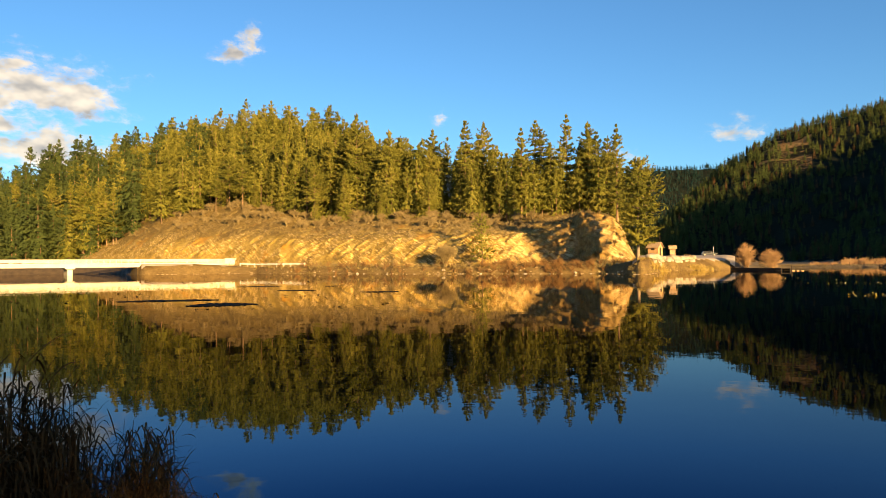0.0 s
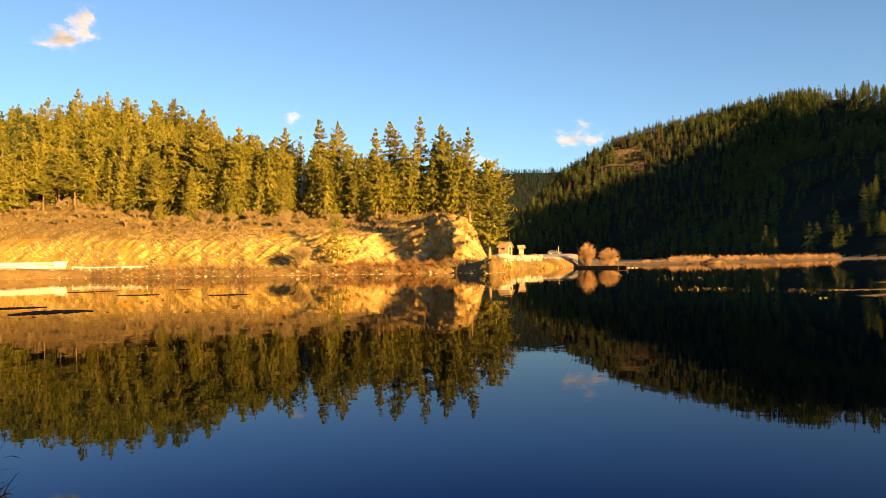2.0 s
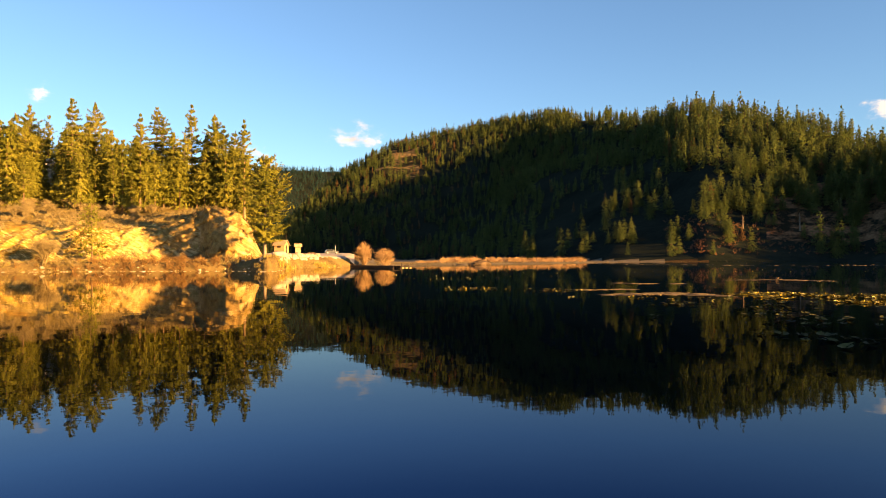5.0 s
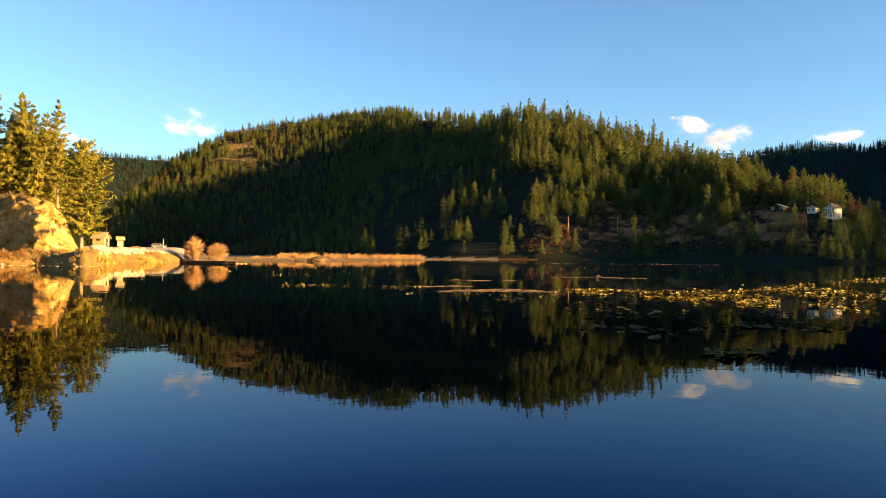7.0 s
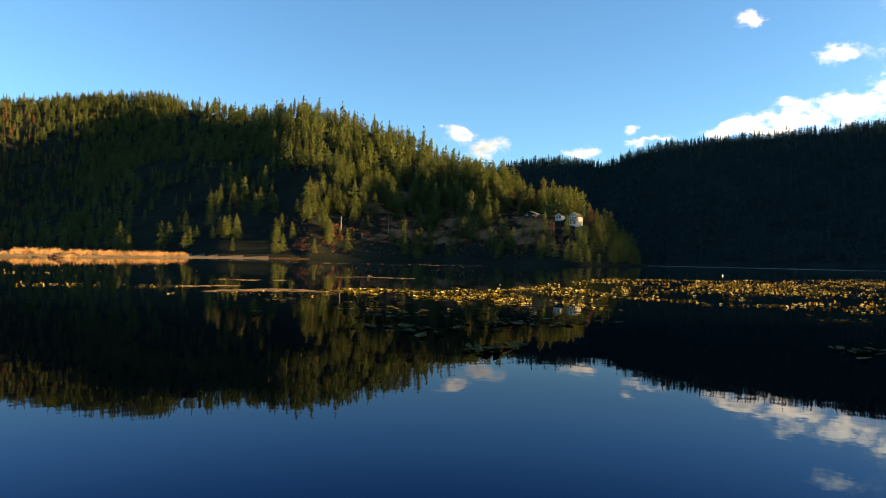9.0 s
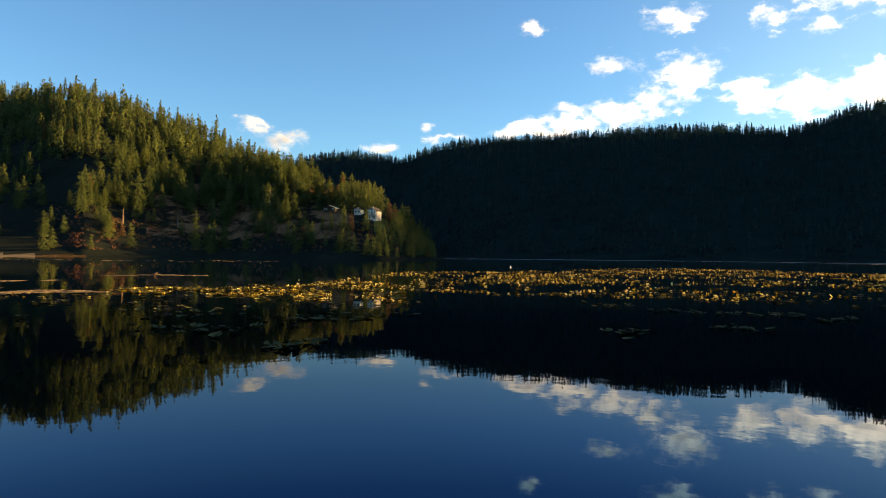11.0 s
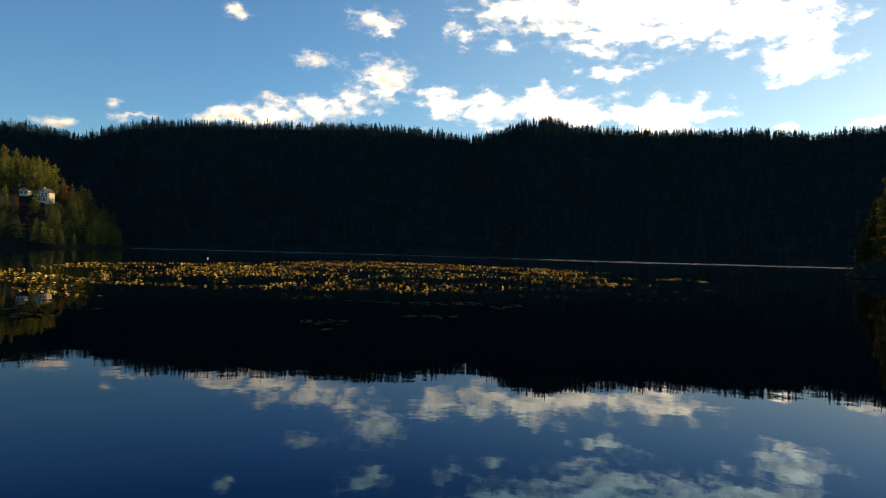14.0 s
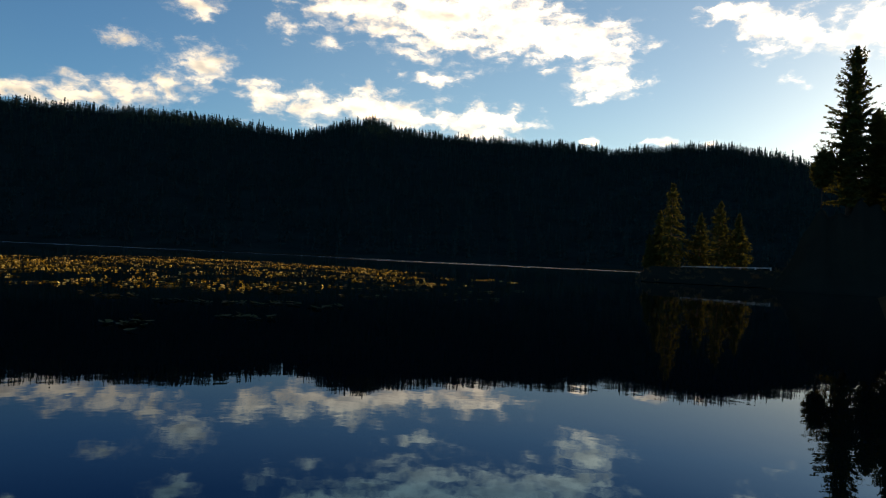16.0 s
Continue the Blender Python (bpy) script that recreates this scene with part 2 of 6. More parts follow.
def bluff_tone(n, at):
    """Brown grass and brush above, slanting streaks of pale rock lower down, bare golden rock at the headland."""
    sp = n.add("ShaderNodeSeparateXYZ", {0: at})
    up = n.add("ShaderNodeSeparateXYZ", {0: n.add("ShaderNodeNewGeometry").outputs["Normal"]}).outputs[2]
    patch = n.noise(at, 0.14, 5, 0.6)
    grass = n.ramp(n.math("ADD", n.math("MULTIPLY", n.noise(at, 0.3, 4, 0.6), 0.5), n.math("MULTIPLY", n.noise(at, 2.6, 6, 0.75), 0.5)),
                   [(0.34, (0.085, 0.056, 0.016)), (0.5, (0.21, 0.15, 0.042)), (0.66, (0.34, 0.26, 0.080))])
    grass = n.mix(n.between(patch, 0.57, 0.66), grass, (0.30, 0.17, 0.035, 1))
    brush = n.between(n.math("ADD", sp.outputs[2], n.math("MULTIPLY", n.math("SUBTRACT", n.noise(at, 0.2, 5, 0.65), 0.5), 12.0)), 6.5, 10.5)
    thicket = n.ramp(n.noise(at, 1.6, 6, 0.75), [(0.35, (0.045, 0.032, 0.014)), (0.62, (0.19, 0.135, 0.055))])
    grass = n.mix(n.math("MULTIPLY", brush, 0.75), grass, thicket)
    tilt = n.add("ShaderNodeVectorRotate", {"Vector": at, "Axis": (0, 1, 0), "Angle": radians(-32)}, rotation_type="AXIS_ANGLE").outputs[0]
    run = n.noise(n.vec("MULTIPLY", tilt, (0.75, 0.5, 3.8)), 1.0, 5, 0.66, 1.2)
    low = n.between(n.math("ADD", sp.outputs[2], n.math("MULTIPLY", n.math("SUBTRACT", patch, 0.5), 14.0)), 11.5, 7.0)
    streak = n.math("MULTIPLY", n.math("MULTIPLY", n.between(run, 0.53, 0.585), low), n.between(n.noise(at, 0.16, 3, 0.5), 0.34, 0.48))
    slope = n.mix(n.math("MULTIPLY", streak, 0.8), grass, (0.56, 0.41, 0.19, 1))
    head = n.math("MULTIPLY", n.between(sp.outputs[0], 8.0, 16.0), n.between(n.math("ADD", up, n.math("MULTIPLY", n.math("SUBTRACT", n.noise(at, 0.3, 5, 0.65), 0.5), 0.8)), 0.80, 0.64))
    return n.mix(head, slope, rock_tone(n, at))


BLUFF = material("rocky_bluff", bluff_tone, 0.95, 0.05, 0.9, 1.7, 0.30)
BANK = material("rusty_bank", blotchy((0.058, 0.038, 0.017), (0.22, 0.155, 0.062), 0.22, 2.5), 0.95, 0.05, 0.8, 2.0, 0.18)


def water_material():
    m = bpy.data.materials.new("lake_water")
    m.use_nodes = True
    n = Nodes(m.node_tree)
    at = n.add("ShaderNodeNewGeometry").outputs["Position"]
    flat = n.vec("MULTIPLY", at, (1, 1, 0))
    far = n.vec("LENGTH", flat)
    # a breeze ruffles long lanes of the open lake; near the bank it is calm
    sp = n.add("ShaderNodeSeparateXYZ", {0: at})
    lanes = n.between(n.noise(n.vec("MULTIPLY", at, (0.010, 0.004, 0)), 1.0, 3, 0.5), 0.32, 0.46)
    east = n.between(sp.outputs[0], 190.0, 260.0)
    south = n.between(sp.outputs[1], -60.0, -120.0)
    near_band = n.math("MULTIPLY", n.between(far, 235.0, 280.0), n.between(far, 460.0, 400.0))
    far_band = n.math("MULTIPLY", n.between(far, 360.0, 410.0), n.between(far, 560.0, 480.0))
    band = n.math("ADD", n.math("MULTIPLY", south, near_band), n.math("MULTIPLY", n.math("SUBTRACT", 1.0, south), far_band))
    breeze = n.math("MULTIPLY", n.math("MULTIPLY", band, east), lanes)
    calm = n.noise(flat, 1.1, 3, 0.5)
    swell = n.noise(flat, 0.22, 2, 0.5)
    h = n.math("ADD", n.math("MULTIPLY", calm, 0.0021), n.math("MULTIPLY", swell, 0.006))
    b = n.add("ShaderNodeBump", {"Strength": 1.0, "Distance": 1.0, "Height": h})
    rough = n.math("ADD", 0.012, n.math("MULTIPLY", breeze, 0.11))
    # strong mirror at low angles; steeper, weak, with sky blue mixed into its colour
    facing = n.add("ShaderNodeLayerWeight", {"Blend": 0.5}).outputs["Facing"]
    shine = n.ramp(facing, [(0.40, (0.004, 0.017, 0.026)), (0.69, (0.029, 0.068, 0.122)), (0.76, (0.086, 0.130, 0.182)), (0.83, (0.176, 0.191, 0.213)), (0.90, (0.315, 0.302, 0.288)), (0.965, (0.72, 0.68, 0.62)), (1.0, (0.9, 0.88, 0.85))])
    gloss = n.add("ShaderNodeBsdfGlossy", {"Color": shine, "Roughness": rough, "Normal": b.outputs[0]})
    depth = n.add("ShaderNodeBsdfDiffuse", {"Color": (0.0002, 0.0012, 0.0025, 1)})
    both = n.add("ShaderNodeAddShader", {0: gloss.outputs[0], 1: depth.outputs[0]})
    n.add("ShaderNodeOutputMaterial", {"Surface": both.outputs[0]})
    return m


WATER = water_material()


# ---- builders ----
def tri_mesh(name, V, F, mats, slots=None, smooth=False):
    """A mesh from an array of places and an array of triangles or quads."""
    V, F = np.asarray(V, np.float32), np.asarray(F, np.int32)
    me, k = bpy.data.meshes.new(name), F.shape[1]
    me.vertices.add(len(V)), me.loops.add(F.size), me.polygons.add(len(F))
    me.vertices.foreach_set("co", V.ravel())
    me.loops.foreach_set("vertex_index", F.ravel())
    me.polygons.foreach_set("loop_start", np.arange(0, F.size, k, dtype=np.int32))
    me.polygons.foreach_set("loop_total", np.full(len(F), k, np.int32))
    for m in mats if isinstance(mats, (list, tuple)) else [mats]:
        me.materials.append(m)
    if slots is not None:
        me.polygons.foreach_set("material_index", np.asarray(slots, np.int32))
    me.polygons.foreach_set("use_smooth", np.broadcast_to(smooth, len(F)).astype(bool))
    me.update(calc_edges=True)
    return me


def part(name, bm, mat, parent, label="", smooth=False):
    """Links a bmesh as one mesh object under a thing or a part."""
    me = bpy.data.meshes.new(name)
    bm.to_mesh(me), bm.free()
    me.materials.append(mat)
    for p in me.polygons:
        p.use_smooth = smooth
    ob = new(name, me)
    ob.parent = parent
    return tagged(ob, label)


def part_mesh(name, me, parent, label=""):
    ob = new(name, me)
    ob.parent = parent
    return tagged(ob, label)


def box(bm, x0, y0, z0, x1, y1, z1, bevel=0.0):
    made = bmesh.ops.create_cube(bm, size=1, matrix=Matrix.LocRotScale(((x0 + x1) / 2, (y0 + y1) / 2, (z0 + z1) / 2), None, (x1 - x0, y1 - y0, z1 - z0)))
    if bevel:
        edges = list({e for v in made["verts"] for e in v.link_edges})
        bmesh.ops.bevel(bm, geom=edges, offset=bevel, segments=1, affect="EDGES")
    return bm


def rod(bm, a, b, r0, r1=None, sides=8):
    a, b = Vector(a), Vector(b)
    m = Matrix.Translation((a + b) / 2) @ (b - a).to_track_quat("Z", "Y").to_matrix().to_4x4()
    bmesh.ops.create_cone(bm, cap_ends=True, segments=sides, radius1=r0, radius2=r0 if r1 is None else r1, depth=(b - a).length, matrix=m)
    return bm


def empty(name, m=None):
    ob = new(name)
    ob.empty_display_size = 0.3
    if m is not None:
        ob.matrix_basis = m
    return ob


# ---- the lie of the land ----
def along(a, knots):
    k = np.array(knots, float)
    return np.interp(a, k[:, 0], k[:, 1])


def ease(u):
    u = np.clip(u, 0, 1)
    return u * u * (3 - 2 * u)


SHORE = [(-60, 230), (-34, 203), (-27, 193), (-24.4, 184), (-23.7, 168), (-23.0, 161), (-21, 161), (-19, 160), (-17, 156), (-13, 141), (-4, 118), (3, 110), (10, 105), (14.2, 105), (15.8, 103), (16.6, 112), (17.2, 133), (18.2, 145), (22, 158), (25, 168), (30, 188), (38, 232),
         (43, 290), (50, 345), (60, 385), (66, 350), (72, 318), (76, 335), (77.2, 420), (78.5, 900), (85, 620), (95, 560), (128, 540), (175, 560)]
BLUFF_FOOT = [(-70, 300), (-34, 250), (-28, 234), (-25.5, 219), (-23.5, 202), (-21.5, 188), (-19, 180), (-17, 173), (-13, 156), (-4, 133), (3, 125), (6.5, 126), (8, 127), (9.5, 127.3), (10.5, 126.2), (11.5, 122.5), (12.5, 119.3), (14.2, 118.5), (15.3, 121), (16, 125)]
BLUFF_TOP = [(-28.5, 2.4), (-27.0, 5.0), (-24.5, 11.0), (-22, 15.0), (-18.6, 17.0), (-15.9, 17.6), (-13, 15.2), (-10, 12.6), (0, 11.8), (5, 10.9), (8, 11.9), (11.6, 11.3), (13.6, 9.6), (14.4, 7.2), (14.9, 3.0), (15.3, 2.2)]
ROCK_PART = [(-28, 0.12), (-20, 0.2), (-10, 0.36), (0, 0.40), (5, 0.44), (8.5, 0.52), (10, 0.74), (11, 0.9), (13, 0.92), (15.3, 1.0)]
CREST_A = [(-70, 330), (-32, 330), (-20, 310), (-15, 300), (-11, 270), (-7, 240), (-4, 215), (-1, 200), (5, 176), (10, 165), (15, 158)]
RISE_A = [(-70, 20), (-40, 16), (-32, 20), (-29.4, 29), (-25, 36), (-20, 45), (-15.5, 47), (-11, 42), (-7, 34), (-4, 24), (-1.9, 20), (1.4, 20), (5, 15.5), (10, 14.5), (13, 12.5), (14.6, 7), (15.3, 2.2)]
TOPS_C = [(14, 0.0), (17, 3.5), (19.4, 5.7), (21.7, 7.7), (25.4, 9.8), (28.4, 10.5), (32.3, 11.2), (38.2, 12.2), (45.5, 11.7), (50, 12.3), (54.5, 11.4), (57.5, 10.6), (61, 9.3), (64.5, 8.3), (68, 7.0),
          (70.6, 6.6), (73.2, 5.2), (75, 3.9), (76.3, 2.4), (77.3, 0.0)]
CREST_C = [(14, 860), (17, 1000), (19.4, 1070), (22, 1140), (25.4, 1200), (28.4, 1230), (32, 1230), (35, 1200), (38, 1150), (41, 1050), (44, 870), (47, 740), (50, 690), (57, 620), (65, 500), (72, 440), (77, 400)]
FOOT_C = [(14, 760), (17, 790), (22, 820), (28.4, 810), (32, 790), (35, 740), (37, 690), (39, 630), (42, 520), (46, 430), (48, 390), (50, 370), (60, 395), (66, 358), (72, 324), (77, 345)]
SPUR_TOP = [(24, 0.0), (27, 3.0), (30, 5.0), (37, 6.9), (43, 8.2), (47, 7.8), (52, 5.0), (56, 0.0)]
SPUR_CREST = [(24, 1500), (30, 1180), (37, 900), (43, 750), (50, 640), (56, 600)]
SPUR_FOOT = [(24, 820), (30, 620), (36, 480), (43, 390), (50, 370), (56, 390)]
TOPS_D = [(58, 5), (66.5, 8.05), (69.6, 8.4), (73.4, 8.0), (77.7, 9.35), (84.5, 9.75), (92.5, 10.15), (98.4, 10.1), (102.7, 9.45), (107, 10.7), (109.3, 11.05), (111, 10.4), (115.6, 10.0), (124.7, 9.8),
          (129, 9.3), (133.3, 9.6), (137, 9.7), (141, 8.8), (143, 8.2), (148, 6.4), (156, 5.0), (170, 4.5), (180, 4.5)]
CREST_D = [(58, 2000), (75, 1900), (80, 1700), (120, 1600), (150, 1500), (180, 1500)]
TREE_C, TREE_D = 17.0, 18.0


def bank(a):
    """How far the water reaches past the shore line, up to the foot of the bluff."""
    return along(a, [(-20, 0), (-15, 9), (12.6, 9), (14.6, 3), (16.2, 0)])



def hill(a, d, foot, crest, height, base, power=1.0, lee=0.35):
    """Rises from its foot to its crest, and falls slowly behind it."""
    u = np.clip((d - foot) / np.maximum(crest - foot, 1.0), 0, 1)
    z = base + (height - base) * (0.35 * ease(u) + 0.65 * u ** power)
    return z - lee * np.maximum(d - crest, 0)


def land(x, y):
    """Height of the ground over the lake, for arrays of places."""
    x, y = np.asarray(x, float), np.asarray(y, float)
    d = np.hypot(x, y)
    a = np.degrees(np.arctan2(x, y))
    s = along(a, SHORE)
    back = x * math.sin(radians(236.5)) + y * math.cos(radians(236.5))
    z = np.full_like(d, -1.6)
    # the bank that the camera stands on, and the land behind it
    z = np.maximum(z, np.where(back > -3, np.clip(-0.15 + 0.45 * (back - 0.3), -1.6, 0.45) + np.clip((back - 6) * 0.12, 0, 30), -1.6))
    # low shore: the road's bank on the near side of the bluff, the landing, the marsh
    road = along(a, [(-60, 2.3), (-20, 2.3), (-15, 1.5), (14, 1.5), (15.4, 2.2), (16, 2.4), (22, 2.6), (23.3, 1.2), (25, 0.5), (40, 0.35), (60, 0.25), (180, 0.2)])
    width = along(a, [(-60, 5), (-20, 5), (-15, 3.2), (14, 3.2), (15.6, 5), (16, 7), (17, 12), (20, 14), (22.5, 16), (24, 18), (180, 20)])
    inland = d - s
    low = np.where((a > -70) & (a < 179), -1.6 + (road + 1.6) * ease((inland - bank(a) + 2) / (width + 2)), -1.6)
    low = low + np.where((a > 15) & (a < 24), np.clip(inland - 20, 0, 80) * 0.016, 0)
    z = np.maximum(z, low)
    # bluff and wooded hill behind the road
    up_from = d - along(a, BLUFF_FOOT)
    top, part_rock = along(a, BLUFF_TOP), along(a, ROCK_PART)
    in_a = (a > -70) & (a < 15.3)
    low_foot = along(a, [(-20, 2.2), (-15, 1.5), (14, 1.5), (15.3, 2.2)])
    step = low_foot + (top - low_foot) * (part_rock * ease(up_from / 6.5) ** 0.8 + (1 - part_rock) * np.clip((up_from - 1) / 27, 0, 1) ** 0.92)
    rise = hill(a, d, along(a, BLUFF_FOOT) + 28, along(a, CREST_A), along(a, RISE_A), top, 1.1)
    z = np.where(in_a & (up_from > 0), np.maximum(z, np.minimum(np.maximum(step, low_foot), 60) + np.where(up_from > 28, rise - top, 0)), z)
    # wooded hill across the marsh
    cc = along(a, CREST_C)
    hc = EYE + cc * np.tan(np.radians(along(a, TOPS_C))) - TREE_C
    fc = along(a, FOOT_C)
    z = np.where((a > 14) & (a < 77.3) & (d > fc), np.maximum(z, hill(a, d, fc, cc, np.maximum(hc, 0.3), 0.3, along(a, [(14, 0.5), (33, 0.5), (37, 0.9), (40, 1.0)]), 0.6)), z)
    cs = along(a, SPUR_CREST)
    z = np.where((a > 24) & (a < 56) & (d > along(a, SPUR_FOOT)), np.maximum(z, hill(a, d, along(a, SPUR_FOOT), cs, np.maximum(EYE + cs * np.tan(np.radians(along(a, SPUR_TOP))), 0.3), 0.3)), z)
    # far ridge up the valley, and the long shaded ridge across the lake
    z = np.where((a > 10) & (a < 40) & (d > 2050), np.maximum(z, hill(a, d, 2050, 2800, EYE + 2800 * math.tan(radians(7.5)) - 20, 2.0)), z)
    cd = along(a, CREST_D)
    hd = EYE + cd * np.tan(np.radians(along(a, TOPS_D))) - TREE_D
    fd = along(a, [(58, 1000), (75, 900), (79, 640), (95, 570), (128, 550), (180, 570)])
    z = np.where((a > 58) & (d > fd), np.maximum(z, hill(a, d, fd, cd, hd, 0.3, 1.15)), z)
    # hills that close the valley behind the camera
    z = np.where(((a > 175) | (a < -62)) & (d > 300), np.maximum(z, np.minimum(0.08 * (d - 300), 110)), z)
    # spit with the road, and the knoll with the tall pine
    spit = 2.3 * ease((a - 130.2) / 1.6) * ease((d - 104) / 9) * ease((142 - d) / 12) - 1.6 * (1 - ease((a - 129.6) / 1.2))
    z = np.where((a > 129.5) & (d > 95) & (d < 145), np.maximum(z, spit), z)
    # Past 147 degrees the knoll runs on unseen and shades the near bank.
    knob = ease((d - 88) / 14) * (11.2 * ease((a - 140.0) / 4.0) ** 0.8 + 6.0 * ease((a - 147) / 16)) * ease((190 - d) / 40) * (0.92 + 0.08 * np.sin(a * 1.9 + 0.6) + 0.05 * np.sin(a * 5.3 + d * 0.21))
    z = np.where((a > 140.0) & (d > 80) & (d < 190), np.maximum(z, knob - 0.3 + 0.3 * ease((d - 86) / 4)), z)
    return z


def rough_ground(x, y, z):
    """Small unevenness, more of it on the hills."""
    amp = np.clip(np.asarray(z) * 0.05, 0, 5.0)
    return z + np.array([noise.fractal((px * 0.02, py * 0.02, 3.1), 0.8, 2.0, 5) * k if k > 0.02 else 0.0 for px, py, k in zip(x, y, amp)])


def ground_z(x, y):
    z = land([x], [y])
    return float(rough_ground([x], [y], z)[0])


def settle(a, el, lo=100.0, hi=330.0):
    """The distance at which the ground stands at that elevation as seen from the bank."""
    d = np.arange(lo, hi, 0.5)
    x, y = d * math.sin(radians(a)), d * math.cos(radians(a))
    z = land(x, y)
    e = np.degrees(np.arctan2(z - EYE, d))
    ok = np.nonzero((e >= el) & (z > 0.2))[0]
    k = ok[0] if len(ok) else np.argmax(np.where(z > 0.2, e, -99))
    return float(d[k])


azs = np.concatenate([np.arange(-180, -70, 2.0), np.arange(-70, -36, 0.8), np.arange(-36, 16.5, 0.3), np.arange(16.5, 28, 0.35), np.arange(28, 49, 0.95), np.arange(49, 78, 0.4), np.arange(78, 128, 0.95), np.arange(128, 150, 0.25), np.arange(150, 180.1, 1.2)])
ds = np.concatenate([[0.01], np.arange(1.0, 12, 1.0), np.arange(12, 80, 6.0), np.arange(80, 100, 2.5), np.arange(100, 190, 1.5), np.arange(190, 270, 2.5), np.arange(270, 480, 6.0), np.arange(480, 1760, 18.0),
                     np.arange(1760, 3000, 50.0), [3200, 3900, 4700]])
A, D = np.meshgrid(azs, ds, indexing="ij")
X, Y = (D * np.sin(np.radians(A))).ravel(), (D * np.cos(np.radians(A))).ravel()
Z = rough_ground(X, Y, land(X, Y))
na, nd = len(azs), len(ds)
i, j = np.meshgrid(np.arange(na - 1), np.arange(nd - 1), indexing="ij")
k = (i * nd + j).ravel()
quads = np.stack([k, k + 1, k + nd + 1, k + nd], 1)
ca, cd_ = A.ravel()[quads].mean(1), D.ravel()[quads].mean(1)
inl = cd_ - along(ca, SHORE)
over = cd_ - along(ca, BLUFF_FOOT)
past = D.ravel() - along(A.ravel(), BLUFF_FOOT)
Z = Z - 1.3 * ((A.ravel() > -28.2) & (A.ravel() < 15.2) & (past > 0) & (past < 37))
zc = Z[quads].mean(1)
slot = np.zeros(len(quads), int)
slot[(ca > -30) & (ca < 16) & (over > -2) & (over < 45)] = 1
slot[(ca > -70) & (ca < 22.2) & (inl > 4 + bank(ca) * 0.95) & (np.where(ca < 15.5, over, inl - 15) < 0)] = 2
slot[(ca > 15.2) & (ca < 22.6) & (inl > 9) & (inl < 110)] = 2
slot[(ca > -70) & (ca < 15.6) & (inl <= 4 + bank(ca) * 0.95)] = 6
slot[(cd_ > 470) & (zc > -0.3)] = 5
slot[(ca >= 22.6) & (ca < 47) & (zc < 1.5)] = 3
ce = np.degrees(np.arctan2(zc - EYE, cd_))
# Dark floor between the thinned trees stands in for shaded ground.
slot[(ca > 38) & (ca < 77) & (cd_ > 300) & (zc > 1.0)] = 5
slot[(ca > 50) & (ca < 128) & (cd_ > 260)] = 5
slot[(ca > 54) & (ca < 69.6) & (ce > 1.2) & (ce < 5.5) & (cd_ > 330) & (cd_ < 520)] = 7
slot[(ca > 71.3) & (ca < 73.6) & (ce > 1.9) & (ce < 2.9) & (cd_ > 330) & (cd_ < 420)] = 8
slot[(ca > 24.3) & (ca < 27.8) & (ce > 6.6) & (ce < 8.9) & (cd_ > 800)] = 9
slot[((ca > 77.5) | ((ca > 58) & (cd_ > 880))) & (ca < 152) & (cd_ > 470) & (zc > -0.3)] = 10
# Dark mud colour on the bank behind the bridge stands in for its shade.
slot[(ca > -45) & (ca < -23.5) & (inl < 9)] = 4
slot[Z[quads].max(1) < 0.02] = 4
# Backlit spit and knoll: their darkness is put into the ground colour.
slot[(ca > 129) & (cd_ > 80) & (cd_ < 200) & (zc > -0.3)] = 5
slot[(ca > 131.5) & (ca < 141) & (cd_ > 113.5) & (cd_ < 116.5)] = 2
slot[(ca > 15.2) & (ca < 22.0) & (inl <= 11)] = 6
ground = tagged(new("ground", tri_mesh("ground", np.stack([X, Y, Z], 1), quads, [FOREST_FLOOR, DRY_GRASS, GRAVEL, MARSH, MUD, SHADED_LITTER, BANK, RED_SOIL, LAWN, CLEARING, SHADED_RIDGE_FLOOR], slot, True)),
                "brown and golden late-autumn ground of shores, slopes and wooded hills", "ground", kind="structure")

rim = np.linspace(0, 2 * math.pi, 97)[:-1]
rings = [0.0, 8, 30, 90, 300, 900, 4600]
WV = [(r * math.cos(q), r * math.sin(q), 0.0) for r in rings[1:] for q in rim] + [(0, 0, 0)]
WF = [(r * 96 + q, (r + 1) * 96 + q, (r + 1) * 96 + (q + 1) % 96, r * 96 + (q + 1) % 96) for r in range(len(rings) - 2) for q in range(96)]
WF += [(len(WV) - 1, q, (q + 1) % 96, len(WV) - 1) for q in range(96)]
bm = bmesh.new()
bv = [bm.verts.new(v) for v in WV]
for f in WF:
    bm.faces.new([bv[q] for q in dict.fromkeys(f)])
me = bpy.data.meshes.new("water")
bmesh.ops.recalc_face_normals(bm, faces=bm.faces)
if sum(f.normal.z for f in bm.faces) < 0:
    bmesh.ops.reverse_faces(bm, faces=bm.faces)
bm.to_mesh(me), bm.free()
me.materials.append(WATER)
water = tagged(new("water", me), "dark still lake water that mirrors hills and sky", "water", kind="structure")


